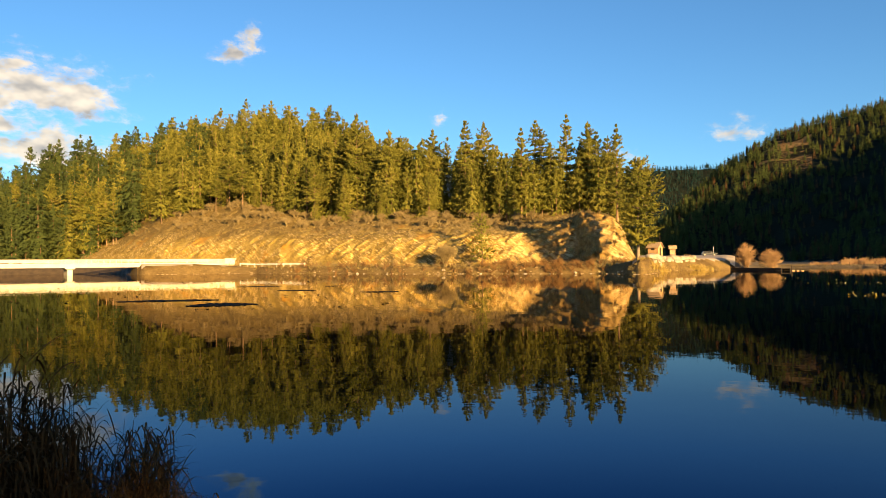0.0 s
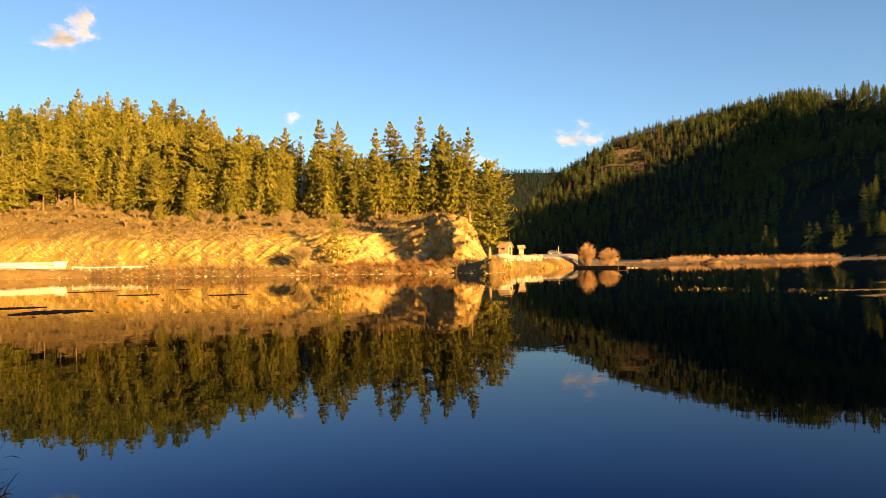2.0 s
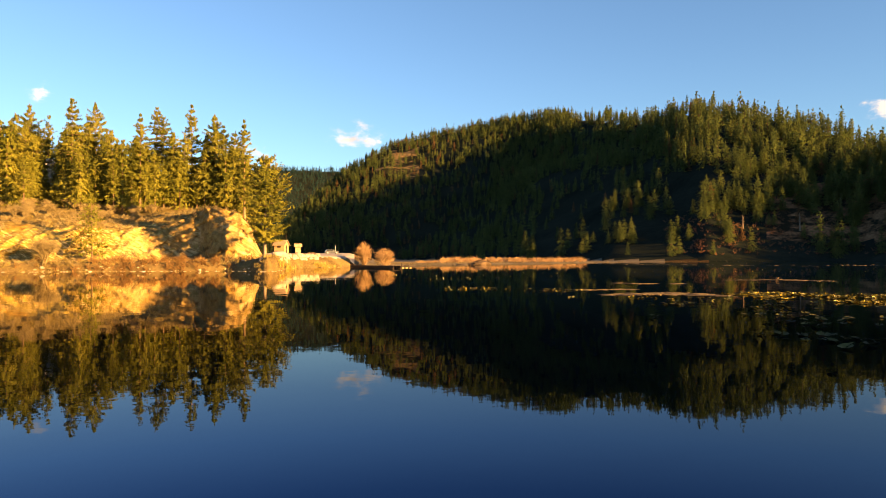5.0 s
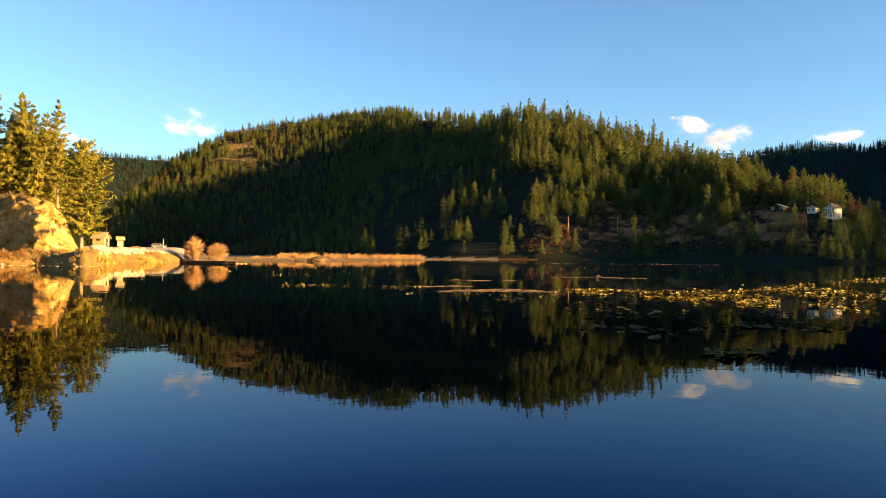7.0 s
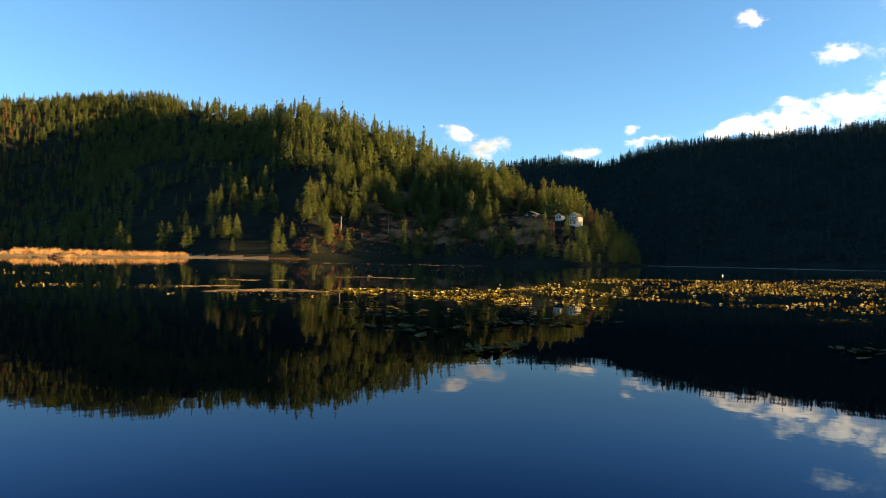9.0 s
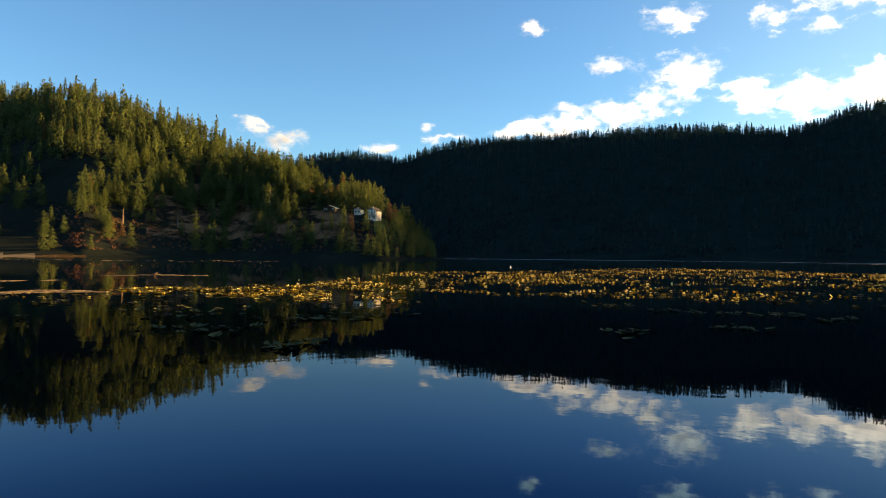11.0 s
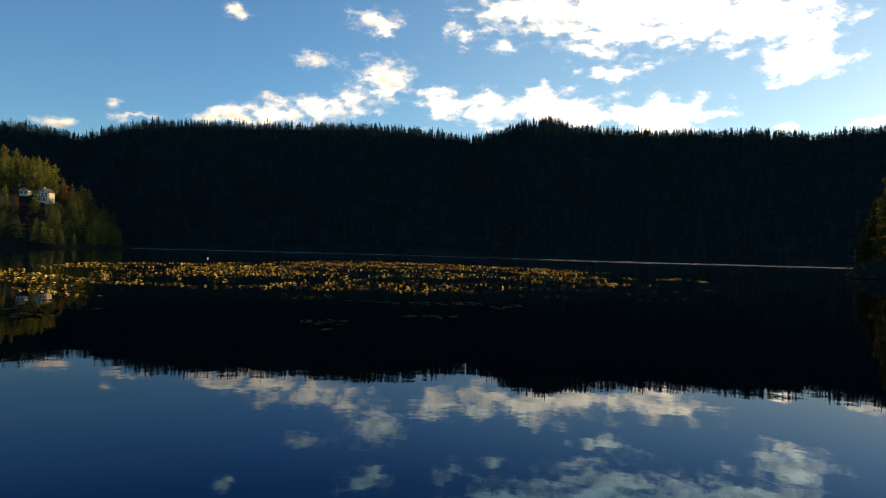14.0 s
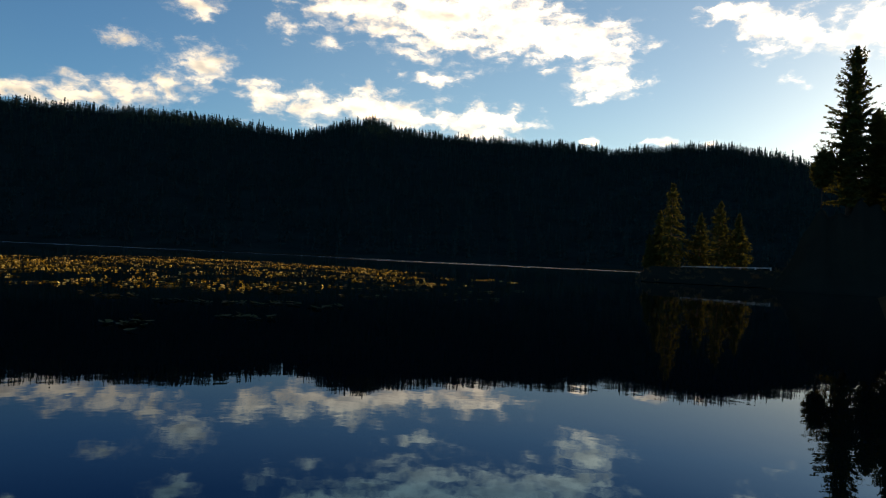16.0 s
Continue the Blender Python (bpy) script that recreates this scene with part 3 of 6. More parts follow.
# ---- trees ----
def conifer(seed, height, width, bare=0.2, levels=16, per=6, sprays=4, size=0.8, shape="pine", trunk_r=0.28, core=False, loose=0.55):
    """Places and triangles of a conifer's trunk and limbs, and of its crown: whorls of boughs, each a fan of needle sprays."""
    r = random.Random(seed)
    lean = (r.uniform(-0.02, 0.02), r.uniform(-0.02, 0.02))
    V, F = [], []
    rings_n, sides = (6, 7) if levels > 16 else (1, 3)
    for a in range(rings_n + 1):
        u = a / rings_n
        rr = trunk_r * (1 - 0.985 * u) * (1.35 if a == 0 else 1)
        for b in range(sides):
            q = 2 * math.pi * b / sides
            V.append((rr * math.cos(q) + lean[0] * height * u, rr * math.sin(q) + lean[1] * height * u, height * u * 0.97 - (0.5 if a == 0 else 0)))
    for a in range(rings_n):
        for b in range(sides):
            p, q2 = a * sides + b, a * sides + (b + 1) % sides
            F += [(p, q2, q2 + sides), (p, q2 + sides, p + sides)]
    CV, CF = [], []
    half = width / 2
    lop, skew = r.uniform(0, 6.28), r.uniform(0.05, 0.2)

    def spray(p, axis, face, s, wide):
        axis = (axis - face * axis.dot(face)).normalized()
        side = face.cross(axis) * s * wide
        axis = axis * s
        k0 = len(CV)
        CV.extend([tuple(p - axis * 0.5 + side), tuple(p - axis * 0.5 - side), tuple(p + axis)])
        CF.append((k0, k0 + 1, k0 + 2))

    for a in range(levels):
        u = (a + r.uniform(0.0, 0.9)) / levels
        z = height * (bare + (0.985 - bare) * u)
        if shape == "pine":
            reach = half * min(1.0, 0.78 + 1.3 * u) * (1 - u ** 1.4) ** 0.9 * r.choice((0.62, 0.85, 1.0, 1.08))
        elif shape == "column":
            reach = half * min(1.0, 0.62 + 1.6 * u) * (1 - u ** 3.0) ** 0.75 * r.choice((0.72, 0.9, 1.0, 1.1))
        elif shape == "round":
            reach = half * math.sin(math.pi * min(1, 0.14 + 0.84 * u)) ** 0.6
        else:
            reach = half * (1 - u) ** 0.64 * min(1.0, 0.8 + 1.6 * u) * r.uniform(0.82, 1.08)
        reach = max(reach, half * 0.07)
        n = max(3, round(per * (0.5 + 0.5 * reach / half)))
        turn = r.uniform(0, 6.28)
        for b in range(n):
            if shape == "pine" and r.random() < 0.2:
                continue
            q = turn + 6.283 * (b + r.uniform(-0.35, 0.35)) / n
            length = reach * r.uniform(0.6, 1.15) * (1 + skew * math.cos(q - lop))
            rise = (-0.22 + 0.75 * u ** 1.5 if shape == "fir" else -0.10 + 0.8 * u ** 1.6) + r.gauss(0, 0.12)
            out, across = Vector((math.cos(q), math.sin(q), 0)), Vector((-math.sin(q), math.cos(q), 0))
            root = Vector((lean[0] * z, lean[1] * z, z))
            if levels > 20 and r.random() < 0.6:
                k0 = len(V)
                end = root + out * length * 0.8 + Vector((0, 0, rise * length * 0.8))
                V.extend([tuple(root - Vector((0, 0, 0.06))), tuple(root + Vector((0, 0, 0.06))), tuple(end)])
                F.append((k0, k0 + 1, k0 + 2))
            if core:
                face = Vector((out.x + r.gauss(0, 0.3), out.y + r.gauss(0, 0.3), 0.5 + r.gauss(0, 0.3))).normalized()
                spray(root + out * length * 0.35, Vector((out.x * 0.5, out.y * 0.5, -0.6 if shape == "fir" else 0.5)), face, max(size, 0.5 + (0.36 if sprays < 4 else 0.15) * length), 0.36)
            for c in range(sprays):
                g = ((c + r.random()) / sprays) ** 0.62
                g = 0.14 + 0.86 * g
                wing = r.uniform(-1, 1)
                sag = -0.30 * g * g * length if shape == "fir" and u < 0.75 else 0.10 * g * g * length
                p = root + out * (g * length) + across * (wing * length * 0.30 * (1.15 - g)) + Vector((0, 0, rise * g * length + sag + r.gauss(0, 0.22) * size))
                face = Vector((out.x + r.gauss(0, loose), out.y + r.gauss(0, loose), 0.45 + r.gauss(0, loose))).normalized()
                axis = out * 0.75 + across * (wing * 0.8 + r.gauss(0, 0.3)) + Vector((0, 0, (0.30 if shape != "fir" else -0.15) + r.gauss(0, 0.3)))
                if u > 0.93:
                    axis = axis * 0.5 + Vector((0, 0, 1.0))
                spray(p, axis, face, size * r.uniform(0.6, 1.3) * (0.5 + 0.5 * reach / half), 0.30)
    return (np.array(V), np.array(F)), (np.array(CV), np.array(CF))


def wood(kinds, spots):
    """Joins many trees: spots are (x, y, z, scale, turn, kind). Returns trunks and crowns as arrays."""
    res = []
    for which in (0, 1):
        vs, fs, n = [], [], 0
        for x, y, z, s, q, kd in spots:
            V, F = kinds[kd][which]
            c, sn = math.cos(q) * s, math.sin(q) * s
            P = np.empty_like(V)
            P[:, 0], P[:, 1], P[:, 2] = V[:, 0] * c - V[:, 1] * sn + x, V[:, 0] * sn + V[:, 1] * c + y, V[:, 2] * s + z
            vs.append(P), fs.append(F + n)
            n += len(V)
        res.append((np.concatenate(vs), np.concatenate(fs)))
    return res


def stuff_wood(name, kinds, spots, needles, label, bark=None):
    (tv, tf), (cv, cf) = wood(kinds, spots)
    F = np.concatenate([tf, cf + len(tv)])
    slots = np.concatenate([np.zeros(len(tf), int), np.ones(len(cf), int)])
    return tagged(new(name, tri_mesh(name, np.concatenate([tv, cv]), F, [bark or SHADED_BARK, needles], slots)), label, "forest", kind="stuff")


def tree_thing(name, kind, needles, label, bark=BARK):
    """One tree of its own: an empty at its foot with a trunk and a crown."""
    (tv, tf), (cv, cf) = kind
    t = empty(name)
    part_mesh("trunk", tri_mesh("trunk", tv, tf, bark, smooth=True), t)
    part_mesh("crown", tri_mesh("crown", cv, cf, needles), t)
    return tagged(t, label, "tree")


def put(ob, x, y, z, s=1.0, turn=0.0):
    ob.matrix_basis = pose(x, y, z, 0, 0, math.degrees(turn)) @ Matrix.Diagonal((s, s, s, 1))
    return ob


rng = random.Random(7)
# trees that stand out along the bluff: compass angle, elevation of foot and of tip
FRONT = [
    (-10.3, 3.4, 8.7), (-8.6, 4.0, 11.1), (-6.9, 3.9, 12.1), (-4.3, 3.8, 10.9), (-3.4, 4.2, 10.4), (-1.6, 4.2, 9.1), (-1.0, 4.2, 9.6), (-0.75, 4.6, 10.9), (0.95, 4.0, 6.6), (0.2, 4.2, 6.5), (1.85, 4.1, 11.6),
    (3.4, 5.0, 11.4), (4.6, 3.5, 7.5), (5.8, 3.5, 6.4), (6.4, 3.7, 10.8), (7.4, 4.6, 11.5), (8.1, 4.7, 10.8), (10.0, 4.6, 11.7), (11.0, 4.6, 9.6), (11.7, 4.6, 11.2), (12.4, 4.5, 10.3), (13.2, 4.2, 10.0), (13.9, 3.8, 10.8),
]
FRONT_LEFT = [
    (-17.8, 4.0, 7.2), (-19.2, 4.4, 7.8), (-23.3, 3.3, 6.4), (-27.0, 0.6, 6.3), (-27.8, 0.5, 6.1), (-15.8, 4.4, 8.6), (-14.0, 4.7, 8.3), (-13.4, 4.7, 7.9), (-12.0, 4.6, 7.8), (-25.0, 1.6, 5.8), (-30.2, 0.7, 5.9),
    (-31.2, 0.6, 6.3), (-29.0, 0.7, 6.2), (-16.8, 4.5, 8.9), (-21.0, 4.0, 7.6), (-22.2, 3.7, 7.2), (-24.2, 2.6, 6.6), (-26.0, 1.2, 6.4), (-11.2, 4.3, 8.4), (-9.4, 4.1, 9.8), (-7.7, 4.0, 10.2), (-5.6, 4.0, 10.4), (-2.5, 4.2, 9.0),
    (-10.1, 3.3, 5.3), (-3.6, 4.0, 5.5), (-12.9, 4.2, 6.4), (-5.0, 3.6, 5.0), (2.4, 3.7, 6.9), (-8.0, 3.5, 7.4), (-1.1, 3.6, 7.2), (9.2, 4.4, 6.6), (-14.8, 4.5, 6.3), (-20.2, 3.9, 6.0), (-24.8, 1.9, 4.6),
]
PINES = [tree_thing("pine_tree", conifer(10 + q, 20, (8.8, 9.8, 8.0, 9.2)[q], (0.36, 0.30, 0.22, 0.42)[q], 25, 9, 36, 0.46, "pine", 0.24), NEEDLES,
                    "tall green pine with bare orange-brown lower trunk on the bluff") for q in range(4)]
FIRS = [tree_thing("fir_tree", conifer(30 + q, 20, (9.6, 8.6, 10.4)[q], (0.10, 0.06, 0.14)[q], 28, 9, 32, 0.44, "fir", 0.22), NEEDLES,
                   "pointed olive-green fir tree on the wooded slope") for q in range(3)]
used = set()
for a, foot, tip in FRONT + FRONT_LEFT:
    d = settle(a, foot)
    x, y, _ = toward(a, 0, d)
    z = ground_z(x, y)
    tall = max(7.0, EYE + d * math.tan(radians(tip)) - z)
    kind = rng.choice(PINES if rng.random() < 0.74 and tall > 9 else FIRS)
    ob = kind if kind.name not in used else copy_thing(kind, Matrix())
    used.add(kind.name)
    put(ob, x, y, z - 0.1, tall / 20, rng.uniform(0, 6.28))
    tagged(ob, group="trees along the bluff")


def grove(n, seed, amin, amax, dmin, dmax, keep, tall, kinds, even=True, cap=None):
    """Scatters trees by compass angle and distance where keep(a, d, z) allows."""
    r = np.random.default_rng(seed)
    a = r.uniform(amin, amax, n)
    lo, hi = (f(a) if callable(f) else np.full(n, float(f)) for f in (dmin, dmax))
    d = np.sqrt(lo ** 2 + r.uniform(0, 1, n) * (hi ** 2 - lo ** 2)) if even else lo + r.uniform(0, 1, n) * (hi - lo)
    x, y = d * np.sin(np.radians(a)), d * np.cos(np.radians(a))
    z = land(x, y)
    z = rough_ground(x, y, z)
    ok = keep(a, d, z, r)
    h = r.uniform(*tall, n) * (0.75 + 0.5 * r.random(n) ** 2)
    h = h * cap(a) if cap else h
    turn, kd = r.uniform(0, 6.28, n), r.integers(0, kinds, n)
    return [(x[q], y[q], z[q] - 0.3, h[q] / 20, turn[q], kd[q]) for q in np.nonzero(ok)[0]]


# the wooded hill behind the bluff
MID = [conifer(50 + q, 20, (12.0, 12.4, 11.2, 13.0, 11.8)[q], (0.04, 0.20, 0.14, 0.10, 0.24)[q], 16, 8, 10, 0.80, ("fir", "pine", "fir", "pine", "fir")[q], 0.22, core=True, loose=0.45) for q in range(5)]


def keep_a(a, d, z, r):
    past = d - along(a, BLUFF_FOOT)
    edge = along(a, [(-70, 3), (-27.5, 4), (-25, 14), (-20, 27), (-17, 33), (-12, 29), (-8, 30), (14, 32), (15, 45)])
    return (past > edge) & (z > 2) & ((np.abs(a - 0.5) > 0.75) | (d > 190)) & (d < along(a, CREST_A) + 12) & (r.random(len(a)) < along(a, [(-70, 1), (-5, 1), (0, 0.75), (8, 0.6), (14, 0.5)]))


spots_a = grove(2300, 3, -48, 14.2, 130, lambda a: along(a, CREST_A) + 12, keep_a, (15, 18), 5, cap=lambda a: along(a, [(-50, 1.25), (-27, 1.25), (-22, 1.08), (-9, 1.0), (-5, 0.9), (15, 0.8)]))
# Same tree kinds; near the outlet, darker needles carry the slope's shade.
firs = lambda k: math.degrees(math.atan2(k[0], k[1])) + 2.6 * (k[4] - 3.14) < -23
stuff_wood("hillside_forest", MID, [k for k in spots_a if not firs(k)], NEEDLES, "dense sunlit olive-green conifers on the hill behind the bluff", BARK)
stuff_wood("outlet_forest", MID, [k for k in spots_a if firs(k)], FIR_NEEDLES, "conifers beside the lake's outlet, shade put into deeper green needles", BARK)

# the hill across the marsh
FAR = [conifer(70 + q, 18, (12.0, 13.5, 11.0, 13.0)[q], (0.03, 0.12, 0.02, 0.08)[q], 10, 6, 3, 1.4, ("fir", "pine", "fir", "pine")[q], 0.3, core=True, loose=0.8) for q in range(4)]
foot_c = lambda a: np.minimum(along(a, FOOT_C), np.where((a < 56) & (a > 26), along(a, SPUR_FOOT), 9999)) + 4
back_c = lambda a: along(a, CREST_C) + 6
LITE = [conifer(60 + q, 18, (13.5, 12.0, 13.0)[q], (0.05, 0.03, 0.14)[q], 18, 7, 9, 0.8, ("fir", "fir", "pine")[q], 0.25, core=True, loose=0.8) for q in range(3)]
LITE.append(LITE[0])


def keep_c(a, d, z, r):
    patch = np.array([noise.noise((p * 0.14, q * 0.009, 5.0)) for p, q in zip(a, d)])
    e = np.degrees(np.arctan2(z - EYE, d))
    chance = np.where((a > 48) & (e < 2.3), along(a, [(48, 0.7), (53, 0.3), (70, 0.3), (74, 0.5), (77, 0.7)]), 1.0)
    chance = np.where((a > 55) & (a < 73.6) & (e >= 2.3) & (e < 3.7), along(a, [(55, 0.6), (60, 0.3), (69, 0.3), (73.6, 0.4)]), chance)
    chance = np.where((a > 66.8) & (a < 73) & (d > 378) & (d < 428), 0.0, chance)
    clearing = (a > 24.3) & (a < 27.8) & (e > 7.0) & (e < 8.7) & (d > 800)
    chance = chance * along(a, [(14, 1), (40, 0.9), (45, 0.55), (50, 0.40), (60, 0.38), (72, 0.42), (77, 0.5)])
    return (z > 1.0) & (patch > -0.42) & (r.random(len(a)) < np.where(clearing, 0.3, np.where((a > 37) & (a < 50), np.where(e < 3, 0.06, np.where(e < 7, 0.32, 0.9)), chance)))


spots_c = grove(8000, 4, 14.5, 77.2, foot_c, back_c, keep_c, (10, 18), 4, cap=lambda a: along(a, [(14, 1.05), (40, 1.0), (48, 1.2), (66, 1.25), (74, 1.0), (77, 0.8)]))
spots_c = [(x, y, z, k * float(along(math.hypot(x, y), [(340, 0.6), (400, 0.75), (470, 1.0), (1000, 1.0)])), q, kd) for x, y, z, k, q, kd in spots_c]
spots_c += grove(700, 44, 33.5, 40.0, 800, lambda a: back_c(a) - 4, lambda a, d, z, r: z > 60, (14, 19), 4)
spots_c += grove(420, 45, 17, 36, lambda a: along(a, CREST_C) - 60, lambda a: along(a, CREST_C) + 5, lambda a, d, z, r: z > 30, (9, 15), 4)
for a, d, n in ((34.4, 430, 5), (33.6, 440, 1), (38.6, 412, 1), (40.2, 405, 1), (43.5, 396, 4), (45.0, 400, 3), (41.8, 400, 1), (47.5, 392, 2)):
    for q in range(n):
        aa = a + rng.gauss(0, 0.45)
        dd = settle(aa, rng.uniform(1.1, 2.0), d - 20, 900)
        x, y, _z = toward(aa, 0, dd)
        spots_c.append((x, y, ground_z(x, y) - 0.2, rng.uniform(0.4, 0.75), rng.uniform(0, 6.28), rng.randrange(4)))
for a, d, s in ((68.0, 392, 0.55), (69.0, 388, 0.75), (67.3, 396, 0.45), (70.75, 382, 0.62), (69.6, 384, 0.7), (72.6, 400, 0.9), (73.1, 396, 0.8), (70.0, 412, 1.0), (69.3, 414, 1.0), (70.9, 416, 1.05), (71.9, 412, 1.0), (72.3, 380, 0.4), (68.6, 380, 0.5)):
    x, y, _z = toward(a, 0, d)
    spots_c.append((x, y, ground_z(x, y) - 0.2, s, a, 0))
pick = np.random.default_rng(9).random(len(spots_c))
close = lambda s: math.hypot(s[0], s[1]) < 520
brown = lambda s, p: p < (0.16 if math.atan2(s[0], s[1]) < 0.56 else 0.05 if math.hypot(s[0], s[1]) > 460 else 0.09)
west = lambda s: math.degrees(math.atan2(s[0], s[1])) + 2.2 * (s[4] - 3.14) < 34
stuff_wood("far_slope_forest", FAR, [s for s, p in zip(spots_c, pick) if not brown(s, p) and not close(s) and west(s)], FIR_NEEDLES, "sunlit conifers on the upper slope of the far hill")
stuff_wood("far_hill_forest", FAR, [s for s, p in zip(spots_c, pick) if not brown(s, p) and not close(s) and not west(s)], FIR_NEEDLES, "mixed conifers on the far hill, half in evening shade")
stuff_wood("lakeside_hill_forest", LITE, [s for s, p in zip(spots_c, pick) if not brown(s, p) and close(s)], FIR_NEEDLES, "conifers on the lower slope of the far hill")
dry = [(s[0], s[1], s[2], s[3] * 0.8, s[4], s[5]) for s, p in zip(spots_c, pick) if brown(s, p)]
stuff_wood("dry_far_trees", FAR, [s for s in dry if not close(s)], BROWN_NEEDLES, "rust-brown dry conifers scattered over the far hill")
stuff_wood("dry_lakeside_trees", LITE, [s for s in dry if close(s)], BROWN_NEEDLES, "rust-brown dry conifers near the lake")

# the shaded ridge across the lake, and the ridge up the valley
TINY = [conifer(90 + q, 20, (11.0, 12.5, 10.0)[q], 0.02, 7, 6, 1, 2.4, ("fir", "pine", "fir")[q], 0.3, core=True) for q in range(3)]
back_d = lambda a: along(a, CREST_D) + 30
foot_d = lambda a: along(a, [(58, 1000), (75, 900), (79, 640), (95, 570), (128, 550), (180, 570)]) + 6
stuff_wood("shaded_ridge_forest", TINY, grove(7800, 5, 62, 152, foot_d, back_d, lambda a, d, z, r: z > 1.0, (13, 20), 3), SHADED_NEEDLES, "dark shaded conifer forest covering the long ridge")
stuff_wood("ridge_line_trees", TINY, grove(2600, 8, 62, 150, lambda a: along(a, CREST_D) - 40, back_d, lambda a, d, z, r: z > 1.0, (14, 22), 3), SHADED_NEEDLES, "row of conifers on the ridge's skyline, shade put into their needles")
stuff_wood("valley_ridge_forest", TINY, grove(3600, 6, 12, 34, 2250, 2825, lambda a, d, z, r: z > 1.0, (15, 20), 3), SHADED_NEEDLES, "far conifer ridge up the valley, blue haze put into its needles")

# the broad pine by the landing
broad = tree_thing("broad_pine", conifer(120, 14.9, 7.0, 0.15, 26, 11, 24, 0.42, "round", 0.24), NEEDLES, "broad dense dark-green pine at the corner of the bluff", GREY_BARK)
x, y, _ = toward(15.45, 0, 110.5)
put(broad, x, y, ground_z(x, y) - 0.1)
slim = tree_thing("young_pine", conifer(121, 10.8, 7.0, 0.12, 20, 9, 10, 0.4, "pine", 0.13), NEEDLES, "thin pale-green young pine by the road")
x, y, _ = toward(3.2, 0, 122)
put(slim, x, y, ground_z(x, y) - 0.1)

# trees on the spit, the tall pine on the knoll and its neighbours
for a, d, top, wide, nm in ((133.1, 118, 6.8, 5.6, "spruce_tree"), (132.2, 121, 4.6, 4.6, "spruce_tree"), (131.5, 119, 2.6, 5.0, "spruce_tree"), (136.6, 119, 5.4, 6.8, "pine_tree"), (135.2, 121, 4.4, 6.8, "pine_tree"), (137.9, 120, 4.5, 7.0, "pine_tree")):
    x, y, _ = toward(a, 0, d)
    z = ground_z(x, y)
    tall = EYE + d * math.tan(radians(top)) - z
    t = tree_thing(nm, conifer(int(a * 10), tall, wide * tall / 12, 0.05, 24, 10, 14, 0.5, "fir" if nm[0] == "s" else "pine", 0.2), BACKLIT_FIR, "small conifer on the low spit of land by the road")
    put(tagged(t, group="trees on the spit"), x, y, z - 0.1, 1.0, a)
# The last three pines stand out of view, added to shade the bank.
for a, d, top, wide, shape in ((145.0, 108, 16.2, 7.4, "column"), (147.9, 110, 13.0, 7.6, "column"), (143.3, 107, 9.0, 3.2, "round"), (146.6, 114, 11.8, 5.0, "column"), (150.5, 108, 15.0, 8.0, "column"), (153.0, 110, 13.5, 8.0, "column"), (156, 104, 14, 8, "column")):
    x, y, _ = toward(a, 0, d)
    z = ground_z(x, y)
    tall = EYE + d * math.tan(radians(top)) - z
    t = tree_thing("knoll_pine", conifer(int(a * 7), tall, wide, 0.45 if shape == "round" else 0.07, 34 if shape == "column" else 14, 12, 30, 0.40, shape, 0.38 if shape == "column" else 0.12, core=shape == "column"), BACKLIT_FIR, "tall dark pine silhouetted on the rocky knoll", SHADED_BARK)
    put(tagged(t, group="pines on the knoll"), x, y, z - 0.2, 1.0, a)

# ---- bridge ----
CONCRETE = material("pale_concrete", blotchy((0.40, 0.37, 0.32), (0.58, 0.55, 0.48), 0.4, 3), 0.85, 0.2)
p0, p1 = toward(-45, 0, 168), toward(-16.3, 0, 172)
p0.z = p1.z = 0
run = (p1 - p0)
length = run.length
bridge = tagged(empty("road_bridge", Matrix.Translation(p0) @ Matrix.Rotation(math.atan2(run.y, run.x), 4, "Z")), "long pale concrete road bridge on piers over the lake's outlet", "bridge")
part("deck", box(bmesh.new(), 0, 0.25, 2.0, length, 8.75, 2.25), CONCRETE, bridge)
for yy in (0.3, 3.2, 6.0, 8.5):
    part("girder", box(bmesh.new(), 0, yy, 1.62, length - 2.6, yy + 0.35, 1.99), CONCRETE, bridge)
for yy in (0.0, 8.75):
    bm = bmesh.new()
    box(bm, 0, yy, 2.28, length, yy + 0.28, 2.55)
    part("kerb", bm, CONCRETE, bridge)
    for zz in (2.72, 2.96, 3.20):
        part("rail", box(bmesh.new(), 0, yy + 0.05, zz, length, yy + 0.17, zz + 0.13), CONCRETE, bridge)
    q = 1.0
    while q < length:
        part("post", box(bmesh.new(), q, yy + 0.175, 2.55, q + 0.2, yy + 0.27, 3.34), CONCRETE, bridge)
        q += 2.4
for u in (0.244, 0.592):
    part("pier", box(bmesh.new(), length * u - 0.5, 0.6, -1.6, length * u + 0.5, 8.4, 1.30, 0.12), CONCRETE, bridge)
    part("pier_cap", box(bmesh.new(), length * u - 0.9, 0.2, 1.30, length * u + 0.9, 8.8, 1.62, 0.05), CONCRETE, bridge)
part("bearing_block", box(bmesh.new(), length * 0.768 - 0.7, 0.05, 1.2, length * 0.768 + 0.7, 8.8, 1.62, 0.05), CONCRETE, bridge)
part("end_block", box(bmesh.new(), length - 2.6, -0.1, 1.6, length, 0.36, 3.5, 0.05), CONCRETE, bridge)

